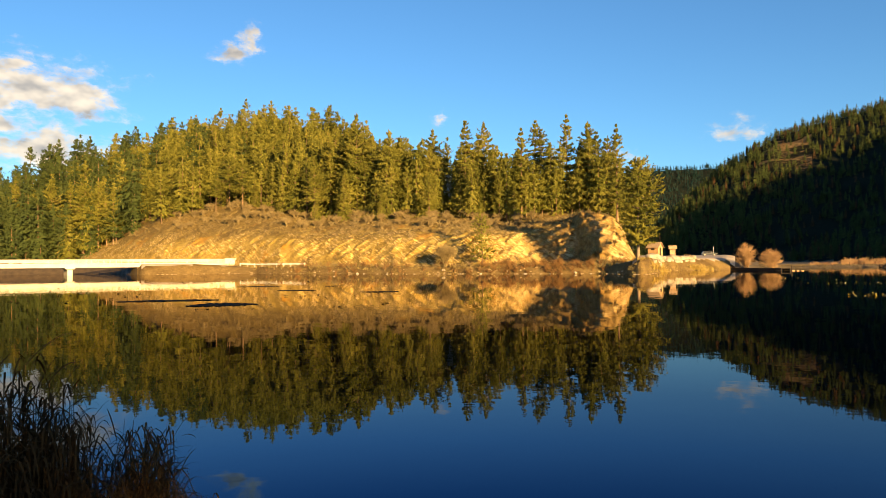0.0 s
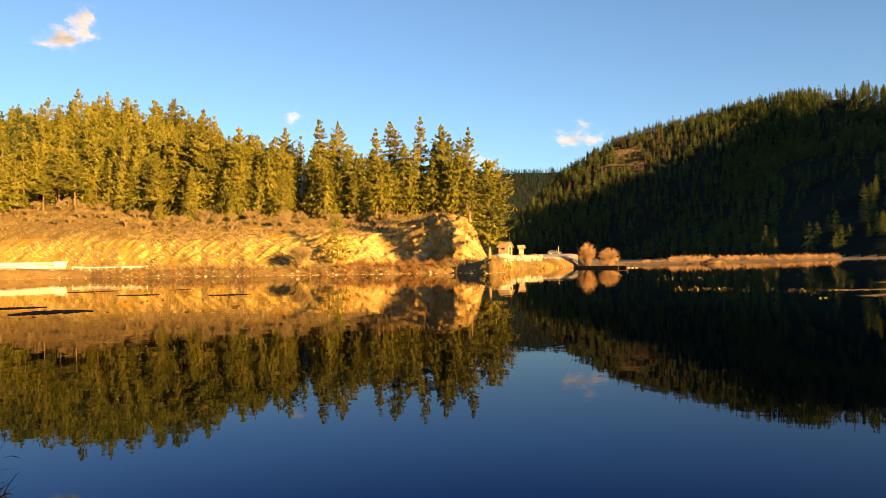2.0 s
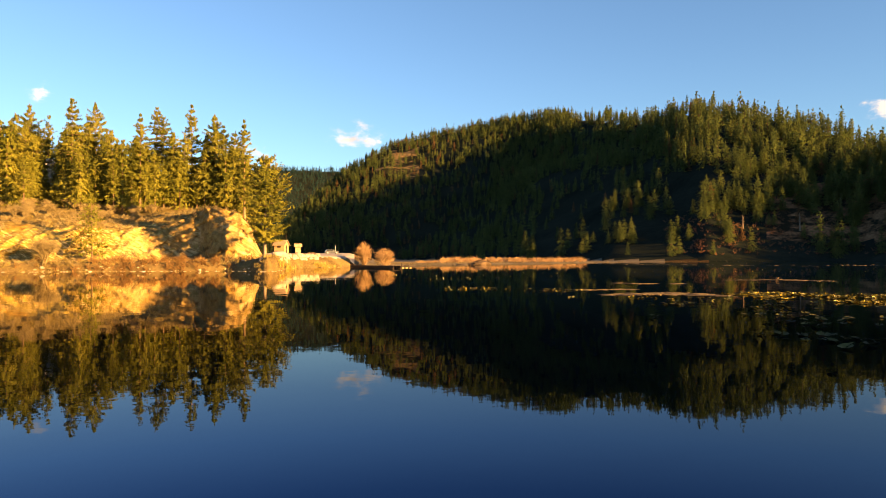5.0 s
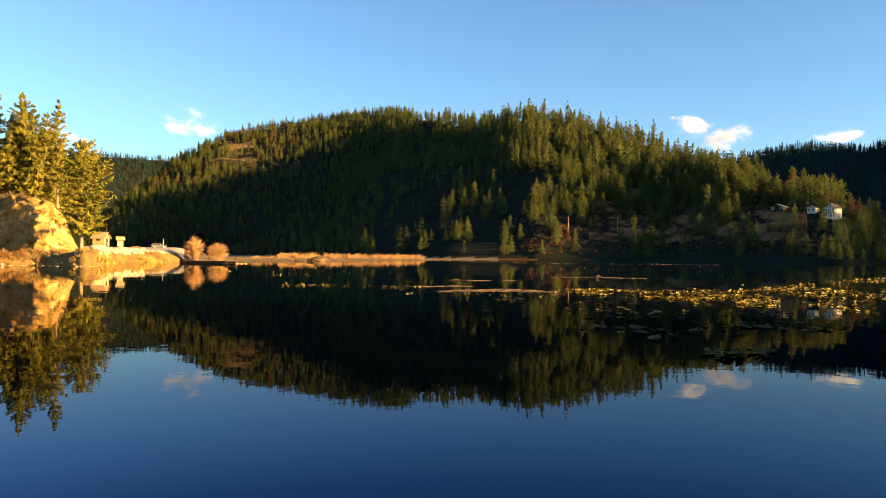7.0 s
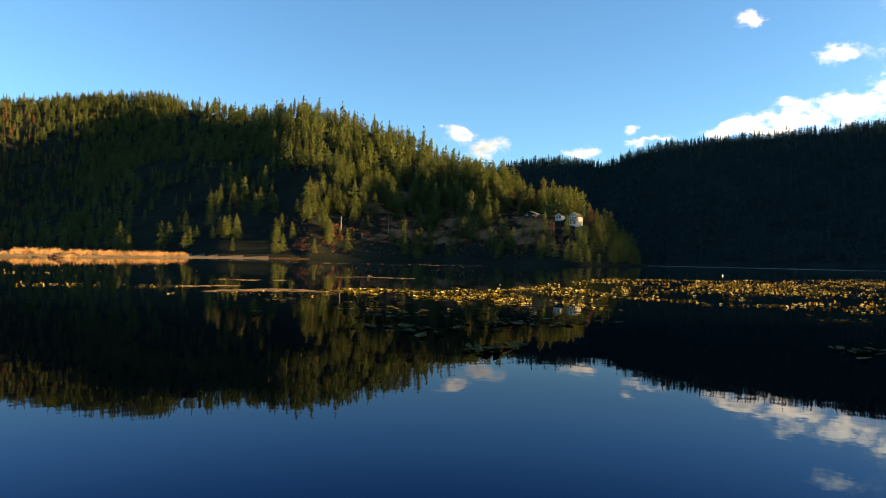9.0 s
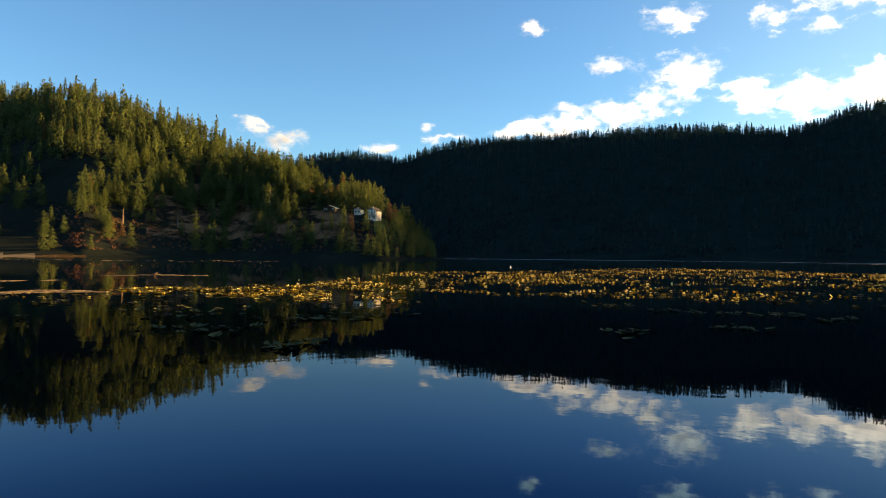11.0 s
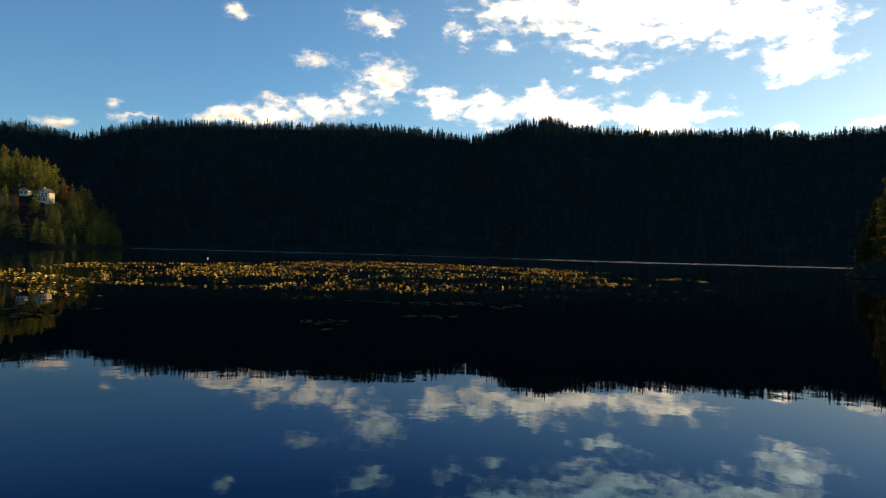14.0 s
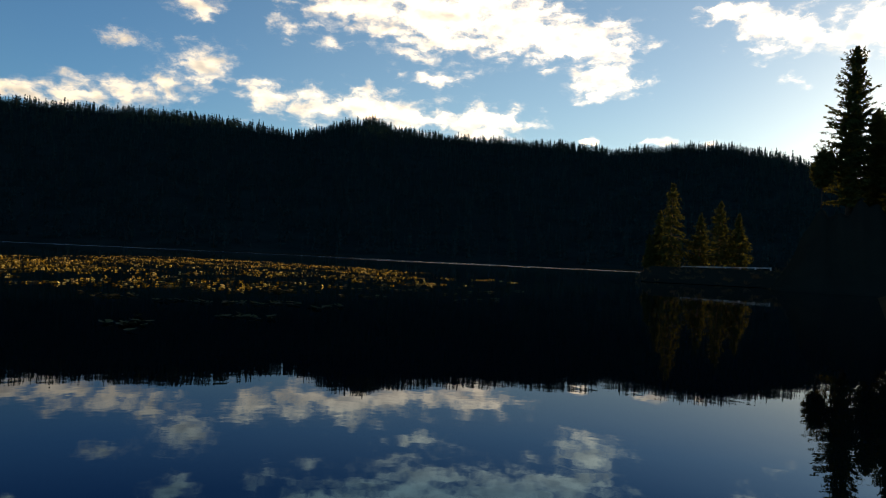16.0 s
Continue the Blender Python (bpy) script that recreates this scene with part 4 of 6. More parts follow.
# ---- rocky bluff over the road ----
ba, bv_ = np.arange(-28.2, 15.25, 0.11), np.linspace(0, 1, 82)
BA, BV = np.meshgrid(ba, bv_, indexing="ij")
BD = along(BA, BLUFF_FOOT) - 1.5 + np.where(BV < 0.65, BV / 0.65 * 9.5, 9.5 + (BV - 0.65) / 0.35 * 30.5)
bx, by = (BD * np.sin(np.radians(BA))).ravel(), (BD * np.cos(np.radians(BA))).ravel()
bz = rough_ground(bx, by, land(bx, by))
fade = np.clip(np.minimum(BV, 1 - BV).ravel() * 6, 0, 1)
tall_here = np.clip((along(BA.ravel(), BLUFF_TOP) - 2.5) / 6, 0, 1)
craggy = along(BA.ravel(), [(-28, 0.10), (-10, 0.2), (0, 0.3), (4, 0.7), (8, 0.9), (14, 0.8), (15.3, 0.6)])
slab = np.array([max(0.0, noise.fractal((0.30 * (px * 0.85 + pz * 0.53), py * 0.2, 1.15 * (pz * 0.85 - px * 0.53)), 0.7, 2.0, 3)) for px, py, pz in zip(bx, by, bz)])
low_band = ease((10.5 - bz) / 3.0) * ease((bz - 2.2) / 1.0)
def blocks(x, y, z):
    """Jointed rock: flat-faced blocks in two sizes, parted by cracks."""
    p = Vector((x * 0.26 + z * 0.10, y * 0.20, z * 0.42 - x * 0.08))
    d1, c1 = noise.voronoi(p)
    d2, c2 = noise.voronoi(p * 2.7)
    return 0.75 * noise.cell(c1[0] * 7.3) + 0.30 * noise.cell(c2[0] * 5.1) - 0.5 * max(0.0, 0.12 - (d1[1] - d1[0])) / 0.12 - 0.2 * max(0.0, 0.12 - (d2[1] - d2[0])) / 0.12 + 0.5 * noise.noise(p * 0.6)


push = np.array([blocks(px, py, pz) for px, py, pz in zip(bx, by, bz)])
lump = np.array([noise.fractal((px * 0.4, py * 0.4, pz * 0.4), 0.8, 2.0, 3) for px, py, pz in zip(bx, by, bz)])
out = (push * craggy + lump * (0.12 + 0.2 * (craggy > 0.9)) + slab * 1.3 * low_band) * fade * tall_here
bd = BD.ravel() - out
bx, by = bd * np.sin(np.radians(BA.ravel())), bd * np.cos(np.radians(BA.ravel()))
bz = bz + lump * 0.25 * fade * tall_here - 0.35 * (BV.ravel() > 0.999) - 0.4 * (BV.ravel() < 0.001)
n1, n2 = BA.shape
i, j = np.meshgrid(np.arange(n1 - 1), np.arange(n2 - 1), indexing="ij")
k = (i * n2 + j).ravel()
tagged(new("rock_bluff", tri_mesh("rock_bluff", np.stack([bx, by, bz], 1), np.stack([k, k + n2, k + n2 + 1, k + 1], 1), BLUFF, smooth=True)),
       "golden sunlit rock bluff with dry grass above the shore road", "cliff", kind="structure")


# ---- shrubs, grass and reeds ----
def twig_bush(seed, height, width, stems, twigs, thick=0.03):
    """Bare shrub: slivers for stems and for fine twigs."""
    r = random.Random(seed)
    V, F = [], []

    def sliver(p, q, w0, w1):
        d = (q - p)
        side = d.cross(Vector((r.uniform(-1, 1), r.uniform(-1, 1), r.uniform(-0.2, 0.2)))).normalized()
        k0 = len(V)
        V.extend([tuple(p - side * w0), tuple(p + side * w0), tuple(q + side * w1), tuple(q - side * w1)])
        F.extend([(k0, k0 + 1, k0 + 2), (k0, k0 + 2, k0 + 3)])

    for _ in range(stems):
        q = r.uniform(0, 6.283)
        spread = r.uniform(0.1, 1.0) ** 0.7 * width / 2
        base = Vector((r.gauss(0, 0.06) * width, r.gauss(0, 0.06) * width, -0.1))
        h = height * r.uniform(0.6, 1.0) * (1 - 0.35 * (2 * spread / width) ** 2)
        knee = base + Vector((math.cos(q) * spread * 0.35, math.sin(q) * spread * 0.35, h * 0.45))
        tip = base + Vector((math.cos(q) * spread, math.sin(q) * spread, h))
        sliver(base, knee, thick * 2.0, thick * 1.3), sliver(knee, tip, thick * 1.3, thick * 0.4)
        for _ in range(twigs):
            u = r.uniform(0.1, 1.0)
            p = knee.lerp(tip, u) if r.random() < 0.75 else base.lerp(knee, r.uniform(0.5, 1))
            e = p + Vector((math.cos(q) * 0.4 + r.gauss(0, 0.7), math.sin(q) * 0.4 + r.gauss(0, 0.7), r.uniform(0.2, 1.2))) * height * 0.11
            sliver(p, e, thick * 0.6, thick * 0.25)
    return np.array(V), np.array(F)


def blades(seed, n, rx, ry, h0, h1, wide, bend=0.35, seg=4):
    """A tuft of arching blades."""
    r = random.Random(seed)
    V, F = [], []
    for _ in range(n):
        x, y = r.gauss(0, rx / 2), r.gauss(0, ry / 2)
        h, q, b = r.uniform(h0, h1), r.uniform(0, 6.283), r.uniform(0.05, bend) * r.choice((0.4, 1, 1.5))
        face = q + r.uniform(0.6, 2.4)
        k0 = len(V)
        for s in range(seg + 1):
            u = s / seg
            lean = b * h * u ** 2.2
            fall = 0.25 * b * h * u ** 4
            w = wide * (1 - u) ** 0.6 * 0.5 + 0.0006
            cx, cy, cz = x + math.cos(q) * lean, y + math.sin(q) * lean, h * u - fall * 1.6
            V += [(cx - math.cos(face) * w, cy - math.sin(face) * w, cz), (cx + math.cos(face) * w, cy + math.sin(face) * w, cz)]
        for s in range(seg):
            c = k0 + 2 * s
            F += [(c, c + 1, c + 3), (c, c + 3, c + 2)]
    return np.array(V), np.array(F)


def scatter(name, kinds, spots, mat, label, category, kind="stuff"):
    vs, fs, n = [], [], 0
    for x, y, z, s, q, kd in spots:
        V, F = kinds[kd]
        c, sn = math.cos(q) * s, math.sin(q) * s
        vs.append(np.stack([V[:, 0] * c - V[:, 1] * sn + x, V[:, 0] * sn + V[:, 1] * c + y, V[:, 2] * s + z], 1)), fs.append(F + n)
        n += len(V)
    return tagged(new(name, tri_mesh(name, np.concatenate(vs), np.concatenate(fs), mat)), label, category, kind=kind)


# shrubs and grass on the bluff, its road bank and the landing
r = np.random.default_rng(21)
SHRUBS = [twig_bush(q, 2.4, 2.8, 16, 11, 0.036) for q in range(4)]
SCRUB = [twig_bush(30 + q, 2.2, 3.0, 9, 6, 0.038) for q in range(4)]
TUFTS = [blades(q, 26, 0.9, 0.9, 0.35, 0.95, 0.09, 0.5, 1) for q in range(4)]
spots, tufts = [], []
for _ in range(1350):
    a = r.uniform(-28, 14.6)
    inland = r.choice([r.uniform(10.4, 12.6), r.uniform(20, 48), r.uniform(24, 40), r.uniform(24, 40), r.uniform(14, 17)])
    x, y, _z = toward(a, 0, float(along(a, BLUFF_FOOT)) - 15 + inland)
    if inland > 13 and r.random() < 0.35:
        continue
    spots.append((x, y, ground_z(x, y) - 0.15, r.uniform(0.3, 0.85) * (0.55 if inland < 13 else 1), r.uniform(0, 6.28), r.integers(0, 4)))
scatter("bluff_shrubs", SCRUB, spots, SCRUB_TWIG, "bare brown shrubs scattered over the bluff and road bank", "shrubs")
for _ in range(2100):
    a = r.uniform(-28, 21.5)
    inland = r.choice([r.uniform(9.4, 12.8), r.uniform(16, 30), r.uniform(24, 46)])
    x, y, _z = toward(a, 0, float(along(a, BLUFF_FOOT)) - 15 + inland)
    if a > 14.8:
        x, y, _z = toward(a, 0, float(along(a, SHORE)) + r.uniform(0.3, 7.5))
    tufts.append((x, y, ground_z(x, y) - 0.1, r.uniform(0.25, 0.65), r.uniform(0, 6.28), r.integers(0, 4)))
scatter("dry_grass_tufts", TUFTS, tufts, DRY_GRASS, "golden dry grass tufts along the shore and bluff", "grass")

# rusty brush along the foot of the bluff, and stones at the waterline
rust, pebbles = [], []
for _ in range(200):
    a = r.choice([r.uniform(2, 14.6), r.uniform(3, 12), r.uniform(-14, 2)])
    x, y, _z = toward(a, 0, float(along(a, SHORE)) + r.uniform(9.6, 12.8))
    rust.append((x, y, ground_z(x, y) - 0.1, r.uniform(0.22, 0.62), r.uniform(0, 6.28), r.integers(0, 4)))
scatter("bank_brush", SHRUBS, rust, RUST_TWIG, "rust-brown low brush along the lake bank", "shrubs")


def pebble_kinds():
    out = []
    for q in range(6):
        k = random.Random(500 + q)
        bm = bmesh.new()
        bmesh.ops.create_icosphere(bm, subdivisions=1, radius=0.5)
        for v in bm.verts:
            v.co = Vector((v.co.x * 1.3, v.co.y, v.co.z * 0.7)) * k.uniform(0.75, 1.2)
        bm.verts.index_update()
        out.append((np.array([tuple(v.co) for v in bm.verts]), np.array([[v.index for v in f.verts] for f in bm.faces])))
        bm.free()
    return out


SHORE_STONE = material("shore_stone", blotchy((0.15, 0.11, 0.065), (0.42, 0.33, 0.20), 0.9, 6), 0.9, 0.15)
for _ in range(420):
    a = r.uniform(-22, 21.5)
    x, y, _z = toward(a, 0, float(along(a, SHORE) + bank(a)) + r.normal(0.1, 0.8))
    pebbles.append((x, y, max(ground_z(x, y), -0.05), 0.1 + 0.4 * r.random() ** 2, r.uniform(0, 6.28), r.integers(0, 6)))
scatter("shore_stones", pebble_kinds(), pebbles, SHORE_STONE, "tan stones strewn along the waterline", "stones")

spots = []
for _ in range(90):
    a = r.uniform(130.6, 141.5)
    x, y, _z = toward(a, 0, r.uniform(105, 113.5))
    spots.append((x, y, ground_z(x, y) - 0.15, r.uniform(0.15, 0.5), r.uniform(0, 6.28), r.integers(0, 4)))
scatter("spit_brush", SCRUB, spots, RUST_TWIG, "low brown brush on the bank of the spit", "shrubs")

# marsh: reeds and low bare willows
spots, willows = [], []
for _ in range(2500):
    a = 24.2 + 33 * r.random() ** 1.7
    x, y, _z = toward(a, 0, float(along(a, SHORE)) + 0.5 + 55 * r.random() ** 1.6)
    spots.append((x, y, ground_z(x, y) - 0.1, r.uniform(0.4, 1.05) * float(along(a, [(24, 0.72), (29, 0.75), (32, 0.8), (40, 0.55), (46, 0.38), (57, 0.28)])), r.uniform(0, 6.28), r.integers(0, 4)))
for _ in range(170):
    a = r.uniform(27.0, 41)
    x, y, _z = toward(a, 0, float(along(a, SHORE)) + r.uniform(25, 75))
    willows.append((x, y, ground_z(x, y) - 0.1, r.uniform(0.5, 1.15) * (0.55 if a < 29.5 else 1.0), r.uniform(0, 6.28), r.integers(0, 4)))
scatter("marsh_reeds", TUFTS, spots, MARSH, "tawny dry reeds of the marsh", "reeds")
scatter("marsh_willows", SHRUBS, willows, TWIG, "low bare willow scrub in the marsh", "shrubs")

# brush on the far hill's open strip
spots = []
for _ in range(1100):
    a = r.uniform(47, 76)
    d = settle(a, r.uniform(2.4, 3.5) if r.random() < 0.3 and a < 69 else r.uniform(0.2, 2.6), 320, 520)
    x, y, _z = toward(a, 0, d)
    spots.append((x, y, ground_z(x, y) - 0.2, r.uniform(0.5, 1.2), r.uniform(0, 6.28), r.integers(0, 4)))
RED_TWIG = material("reddish_twigs", blotchy((0.07, 0.035, 0.020), (0.20, 0.10, 0.055), 0.3, 3), 0.9, 0.1)
scatter("hillside_brush", SCRUB, spots, RED_TWIG, "reddish bare brush on the open strip below the houses", "shrubs")

# two tall bare willows by the dock
def willow(seed, height, width, trunks, twigs):
    """A few leaning trunks under a round crown of fine bare twigs."""
    r = random.Random(seed)
    V, F = [], []

    def sliver(p, q, w0, w1):
        side = (q - p).cross(Vector((r.uniform(-1, 1), r.uniform(-1, 1), r.uniform(-0.3, 0.3)))).normalized()
        k0 = len(V)
        V.extend([tuple(p - side * w0), tuple(p + side * w0), tuple(q + side * w1), tuple(q - side * w1)])
        F.extend([(k0, k0 + 1, k0 + 2), (k0, k0 + 2, k0 + 3)])

    stems = []
    for _ in range(trunks):
        q = r.uniform(0, 6.283)
        base = Vector((r.gauss(0, 0.2), r.gauss(0, 0.2), -0.1))
        top = Vector((math.cos(q) * width * 0.22, math.sin(q) * width * 0.22, height * r.uniform(0.55, 0.75)))
        sliver(base, base.lerp(top, 0.55), 0.11, 0.07), sliver(base.lerp(top, 0.55), top, 0.07, 0.03)
        stems.append((base, top))
    for _ in range(twigs):
        base, top = r.choice(stems)
        p = base.lerp(top, r.uniform(0.35, 1.0))
        d = Vector((r.gauss(0, 1), r.gauss(0, 1), r.gauss(0.25, 0.8))).normalized() * r.random() ** 0.35
        e = Vector((d.x * width / 2, d.y * width / 2, height * 0.62 + d.z * height * 0.38))
        m = p.lerp(e, 0.5) + Vector((0, 0, 0.25))
        sliver(p, m, 0.035, 0.024), sliver(m, e, 0.024, 0.012)
        for _ in range(3):
            f = m.lerp(e, r.uniform(0.3, 1.0))
            sliver(f, f + Vector((r.gauss(0, 0.35), r.gauss(0, 0.35), r.uniform(0.1, 0.6))), 0.018, 0.008)
    return np.array(V), np.array(F)


for a, tall, wide, q in ((23.2, 7.2, 4.4, 1), (24.85, 6.2, 5.2, 2)):
    x, y, _z = toward(a, 0, 164)
    t = empty("bare_willow", Matrix.Translation((x, y, ground_z(x, y) - 0.1)))
    V, F = willow(200 + q, tall, wide, 6, 430)
    part_mesh("branchwork", tri_mesh("branchwork", V, F, TWIG), t)
    tagged(t, "bare pale-brown willow clump beside the dock", "bush", "willows by the dock")

THICKET = [willow(240 + q, 2.6, 3.4, 5, 110) for q in range(3)]
spots = []
for _ in range(150):
    a = r.choice([r.uniform(-21, -7), r.uniform(-21, -7), r.uniform(-7, 8)])
    x, y, _z = toward(a, 0, float(along(a, BLUFF_FOOT)) + r.uniform(15, 34))
    spots.append((x, y, ground_z(x, y) - 0.2, r.uniform(0.4, 0.95), r.uniform(0, 6.28), r.integers(0, 3)))
scatter("slope_thicket", THICKET, spots, SCRUB_TWIG, "bare grey-brown thicket below the pines", "shrubs")
x, y, _z = toward(0.15, 0, 124.5)
t = empty("bare_bush", Matrix.Translation((x, y, ground_z(x, y) - 0.1)))
V, F = willow(230, 4.3, 5.0, 7, 420)
part_mesh("branchwork", tri_mesh("branchwork", V, F, SCRUB_TWIG), t)
tagged(t, "bare grey-brown bush on the bank below the bluff", "bush")

# dry reeds at the camera's bank: stems with arching leaves
def reed_tuft(seed, n, rx, ry, tall):
    r = random.Random(seed)
    V, F = [], []

    def ribbon(pts, wide, face):
        k0 = len(V)
        for s, p in enumerate(pts):
            u = s / (len(pts) - 1)
            w_ = wide * 0.5 * min(1.0, 0.45 + 2.5 * u) * (1 - u ** 3) + 0.0006
            V.extend([tuple(p - face * w_), tuple(p + face * w_)])
        for s in range(len(pts) - 1):
            c = k0 + 2 * s
            F.extend([(c, c + 1, c + 3), (c, c + 3, c + 2)])

    for _ in range(n):
        q, rad = r.uniform(0, 6.283), r.random() ** 0.6
        base = Vector((math.cos(q) * rad * rx, math.sin(q) * rad * ry, -0.1))
        h = tall * (1 - 0.42 * rad ** 2.2) * r.uniform(0.72, 1.04)
        tip = base + Vector((math.cos(q) * rad * 0.10 + r.gauss(0, 0.05), math.sin(q) * rad * 0.10 + r.gauss(0, 0.05), h))
        stem = [base.lerp(tip, u) for u in (0, 0.5, 1.0)]
        ribbon(stem, r.uniform(0.005, 0.009), Vector((1, 0, 0)) if r.random() < 0.5 else Vector((0.7, 0.7, 0)))
        for _ in range(r.randint(7, 10)):
            p = base.lerp(tip, r.uniform(0.4, 1.0))
            q2 = r.uniform(0, 6.283)
            out = Vector((math.cos(q2), math.sin(q2), 0))
            reach, rise, fall = r.uniform(0.05, 0.20), r.uniform(0.08, 0.20), r.uniform(0.05, 0.34)
            pts = [p + out * (reach * u) + Vector((0, 0, rise * u * 1.3 - fall * u ** 2.4)) for u in (0, 0.22, 0.44, 0.66, 0.84, 1.0)]
            ribbon(pts, r.uniform(0.004, 0.010), out.cross(Vector((r.gauss(0, 0.3), r.gauss(0, 0.3), 1))).normalized())
    return np.array(V), np.array(F)


for a, d, n, rx, ry, tall, q in ((-31.2, 3.5, 420, 0.20, 0.26, 1.55, 1), (-28.3, 3.6, 220, 0.10, 0.2, 1.38, 2), (-23.1, 3.7, 380, 0.13, 0.2, 1.17, 4), (-36.5, 3.3, 260, 0.25, 0.3, 1.4, 5), (-26.8, 3.4, 200, 0.16, 0.15, 0.88, 6)):
    x, y, _z = toward(a, 0, d)
    V, F = reed_tuft(300 + q, n, rx, ry, tall)
    ob = new("reed_clump", tri_mesh("reed_clump", V, F, REED))
    ob.location = (x, y, -0.05)
    tagged(ob, "dry brown reeds standing in the shaded shallows", "reeds", "reeds at the bank", "stuff")

# ---- water lilies ----
def lily_tone(n, at):
    """Most leaves dull, one in three bright yellow; sun sparkle is put into the palest."""
    one = n.add("ShaderNodeNewGeometry").outputs["Random Per Island"]
    f = n.math("ADD", n.math("MULTIPLY", n.noise(at, 0.6, 2, 0.5), 0.35), n.math("MULTIPLY", one, 0.72))
    return n.ramp(f, [(0.3, (0.025, 0.022, 0.006)), (0.55, (0.13, 0.095, 0.014)), (0.70, (0.62, 0.46, 0.07)), (0.9, (0.88, 0.76, 0.32))])


YELLOW = foliage("yellow_lily_leaf", lily_tone, 0.25)
GREEN_PAD = material("green_lily_pad", leafy((0.012, 0.014, 0.005), (0.04, 0.040, 0.012), (0.11, 0.10, 0.03), 1.5), 0.7, 0.08)


def lily_leaf(seed, size, tilt, lift):
    """Heart-shaped cupped leaf with a notch; tilt raises it off the water."""
    r = random.Random(seed)
    V, n = [(0, 0, lift)], 9
    turn = Matrix.Rotation(tilt, 3, "X")
    for b in range(n):
        q = 0.35 + (6.283 - 0.7) * b / (n - 1)
        rad = size * (1 + 0.12 * math.cos(q)) * r.uniform(0.92, 1.08)
        p = turn @ Vector((rad * math.sin(q), rad * math.cos(q), size * 0.12 * r.uniform(0.3, 1.6)))
        V.append((p.x, p.y, max(p.z + lift + size * math.sin(abs(tilt)) * 0.9, 0.012)))
    return np.array(V), np.array([(0, b, b + 1) for b in range(1, n)])


RAISED = [lily_leaf(q, 0.070, r.uniform(0.15, 0.7), r.uniform(0.0, 0.02)) for q in range(10)]
FLAT = [lily_leaf(40 + q, 0.14, r.uniform(0.0, 0.25), 0.015) for q in range(6)]
NEAR_EDGE = [(27, 42), (45, 31), (54, 28.5), (66, 27), (74, 27.5), (82, 28.5), (93, 32), (99, 30.5), (109, 39), (118, 45), (122, 52)]
FAR_EDGE = [(27, 46), (45, 38), (54, 39), (66, 43), (70, 56), (74, 78), (82, 82), (88, 105), (93, 125), (99, 125), (109, 102), (114, 86), (118, 74), (122, 60)]
raised, flat = [], []
for _ in range(30000):
    a = 50 + 72 * r.random()
    lo, hi = float(along(a, NEAR_EDGE)), float(along(a, FAR_EDGE))
    d = math.sqrt(r.uniform(lo * lo, hi * hi))
    x, y, _z = toward(a, 0, d)
    thick = 0.55 * noise.noise((x * 0.10, y * 0.10, 0.0)) + 0.6 * noise.noise((x * 0.55, y * 0.55, 4.0))
    need = float(along(a, [(50, 0.26), (54, 0.04), (62, 0.0), (70, 0.02), (80, 0.02), (100, 0.0), (112, 0.08), (122, 0.42)])) + 0.35 * max(0, 1 - (d - lo) / 5)
    if thick > need:
        (raised if r.random() < 0.8 else flat).append((x, y, 0.0, r.uniform(0.5, 1.35), r.uniform(0, 6.28), r.integers(0, 6)))
for ca_, cd0, wa, wd, n in ((31.7, 43, 1.6, 2.0, 34), (33.6, 42, 1.0, 1.5, 22), (38.5, 40, 1.3, 1.6, 36), (30.0, 63, 2.5, 4, 20), (28.0, 80, 3.0, 8, 18), (36, 75, 4.0, 9, 20), (43, 34, 2.2, 1.5, 14), (49, 33.5, 2.6, 1.4, 26), (47, 110, 8, 30, 40), (60, 120, 8, 40, 40)):
    for _ in range(n):
        x, y, _z = toward(r.normal(ca_, wa * 0.8), 0, r.normal(cd0, wd * 0.9))
        (raised if r.random() < 0.55 else flat).append((x, y, 0.0, r.uniform(0.5, 1.1), r.uniform(0, 6.28), r.integers(0, 6)))
scatter("yellow_lily_field", RAISED, raised, YELLOW, "bright yellow autumn lily leaves standing over the water", "water lilies")
for _ in range(900):
    a = r.choice([r.uniform(46, 76), r.uniform(88, 104), r.uniform(100, 122)])
    d = r.uniform(18, 31) if a < 80 else r.uniform(24, 34) if a < 104 else r.uniform(30, 46)
    x, y, _z = toward(a, 0, d)
    if noise.noise((x * 0.35, y * 0.35, 9.0)) > 0.12:
        flat.append((x, y, 0.0, r.uniform(0.6, 1.1), r.uniform(0, 6.28), r.integers(0, 6)))
scatter("floating_lily_pads", FLAT, flat, GREEN_PAD, "dull green lily pads lying flat on dark water", "water lilies")
# the nearest pads, one by one
pad_meshes = [tri_mesh("lily_pad", V, F, GREEN_PAD) for V, F in FLAT]
for ca_, cd0, wa, wd, n in ((64.6, 14.2, 1.5, 0.7, 16), (67.0, 14.6, 0.9, 0.4, 6), (91.8, 17.5, 1.6, 1.2, 16), (60.0, 17.5, 3.0, 1.2, 16), (66.0, 20.0, 4.5, 1.5, 22), (99.8, 19.5, 2.2, 0.7, 14), (57, 24, 4, 1.5, 16), (106, 24, 1.5, 1.0, 10)):
    for _ in range(n):
        x, y, _z = toward(r.normal(ca_, wa / 2), 0, r.normal(cd0, wd / 2))
        ob = new("lily_pad", pad_meshes[r.integers(0, 6)])
        ob.matrix_basis = pose(x, y, 0, 0, 0, r.uniform(0, 360)) @ Matrix.Diagonal([r.uniform(0.7, 1.2)] * 3 + [1])
        tagged(ob, "dull green floating lily pad with curled edge", "lily pad", "nearest lily pads")


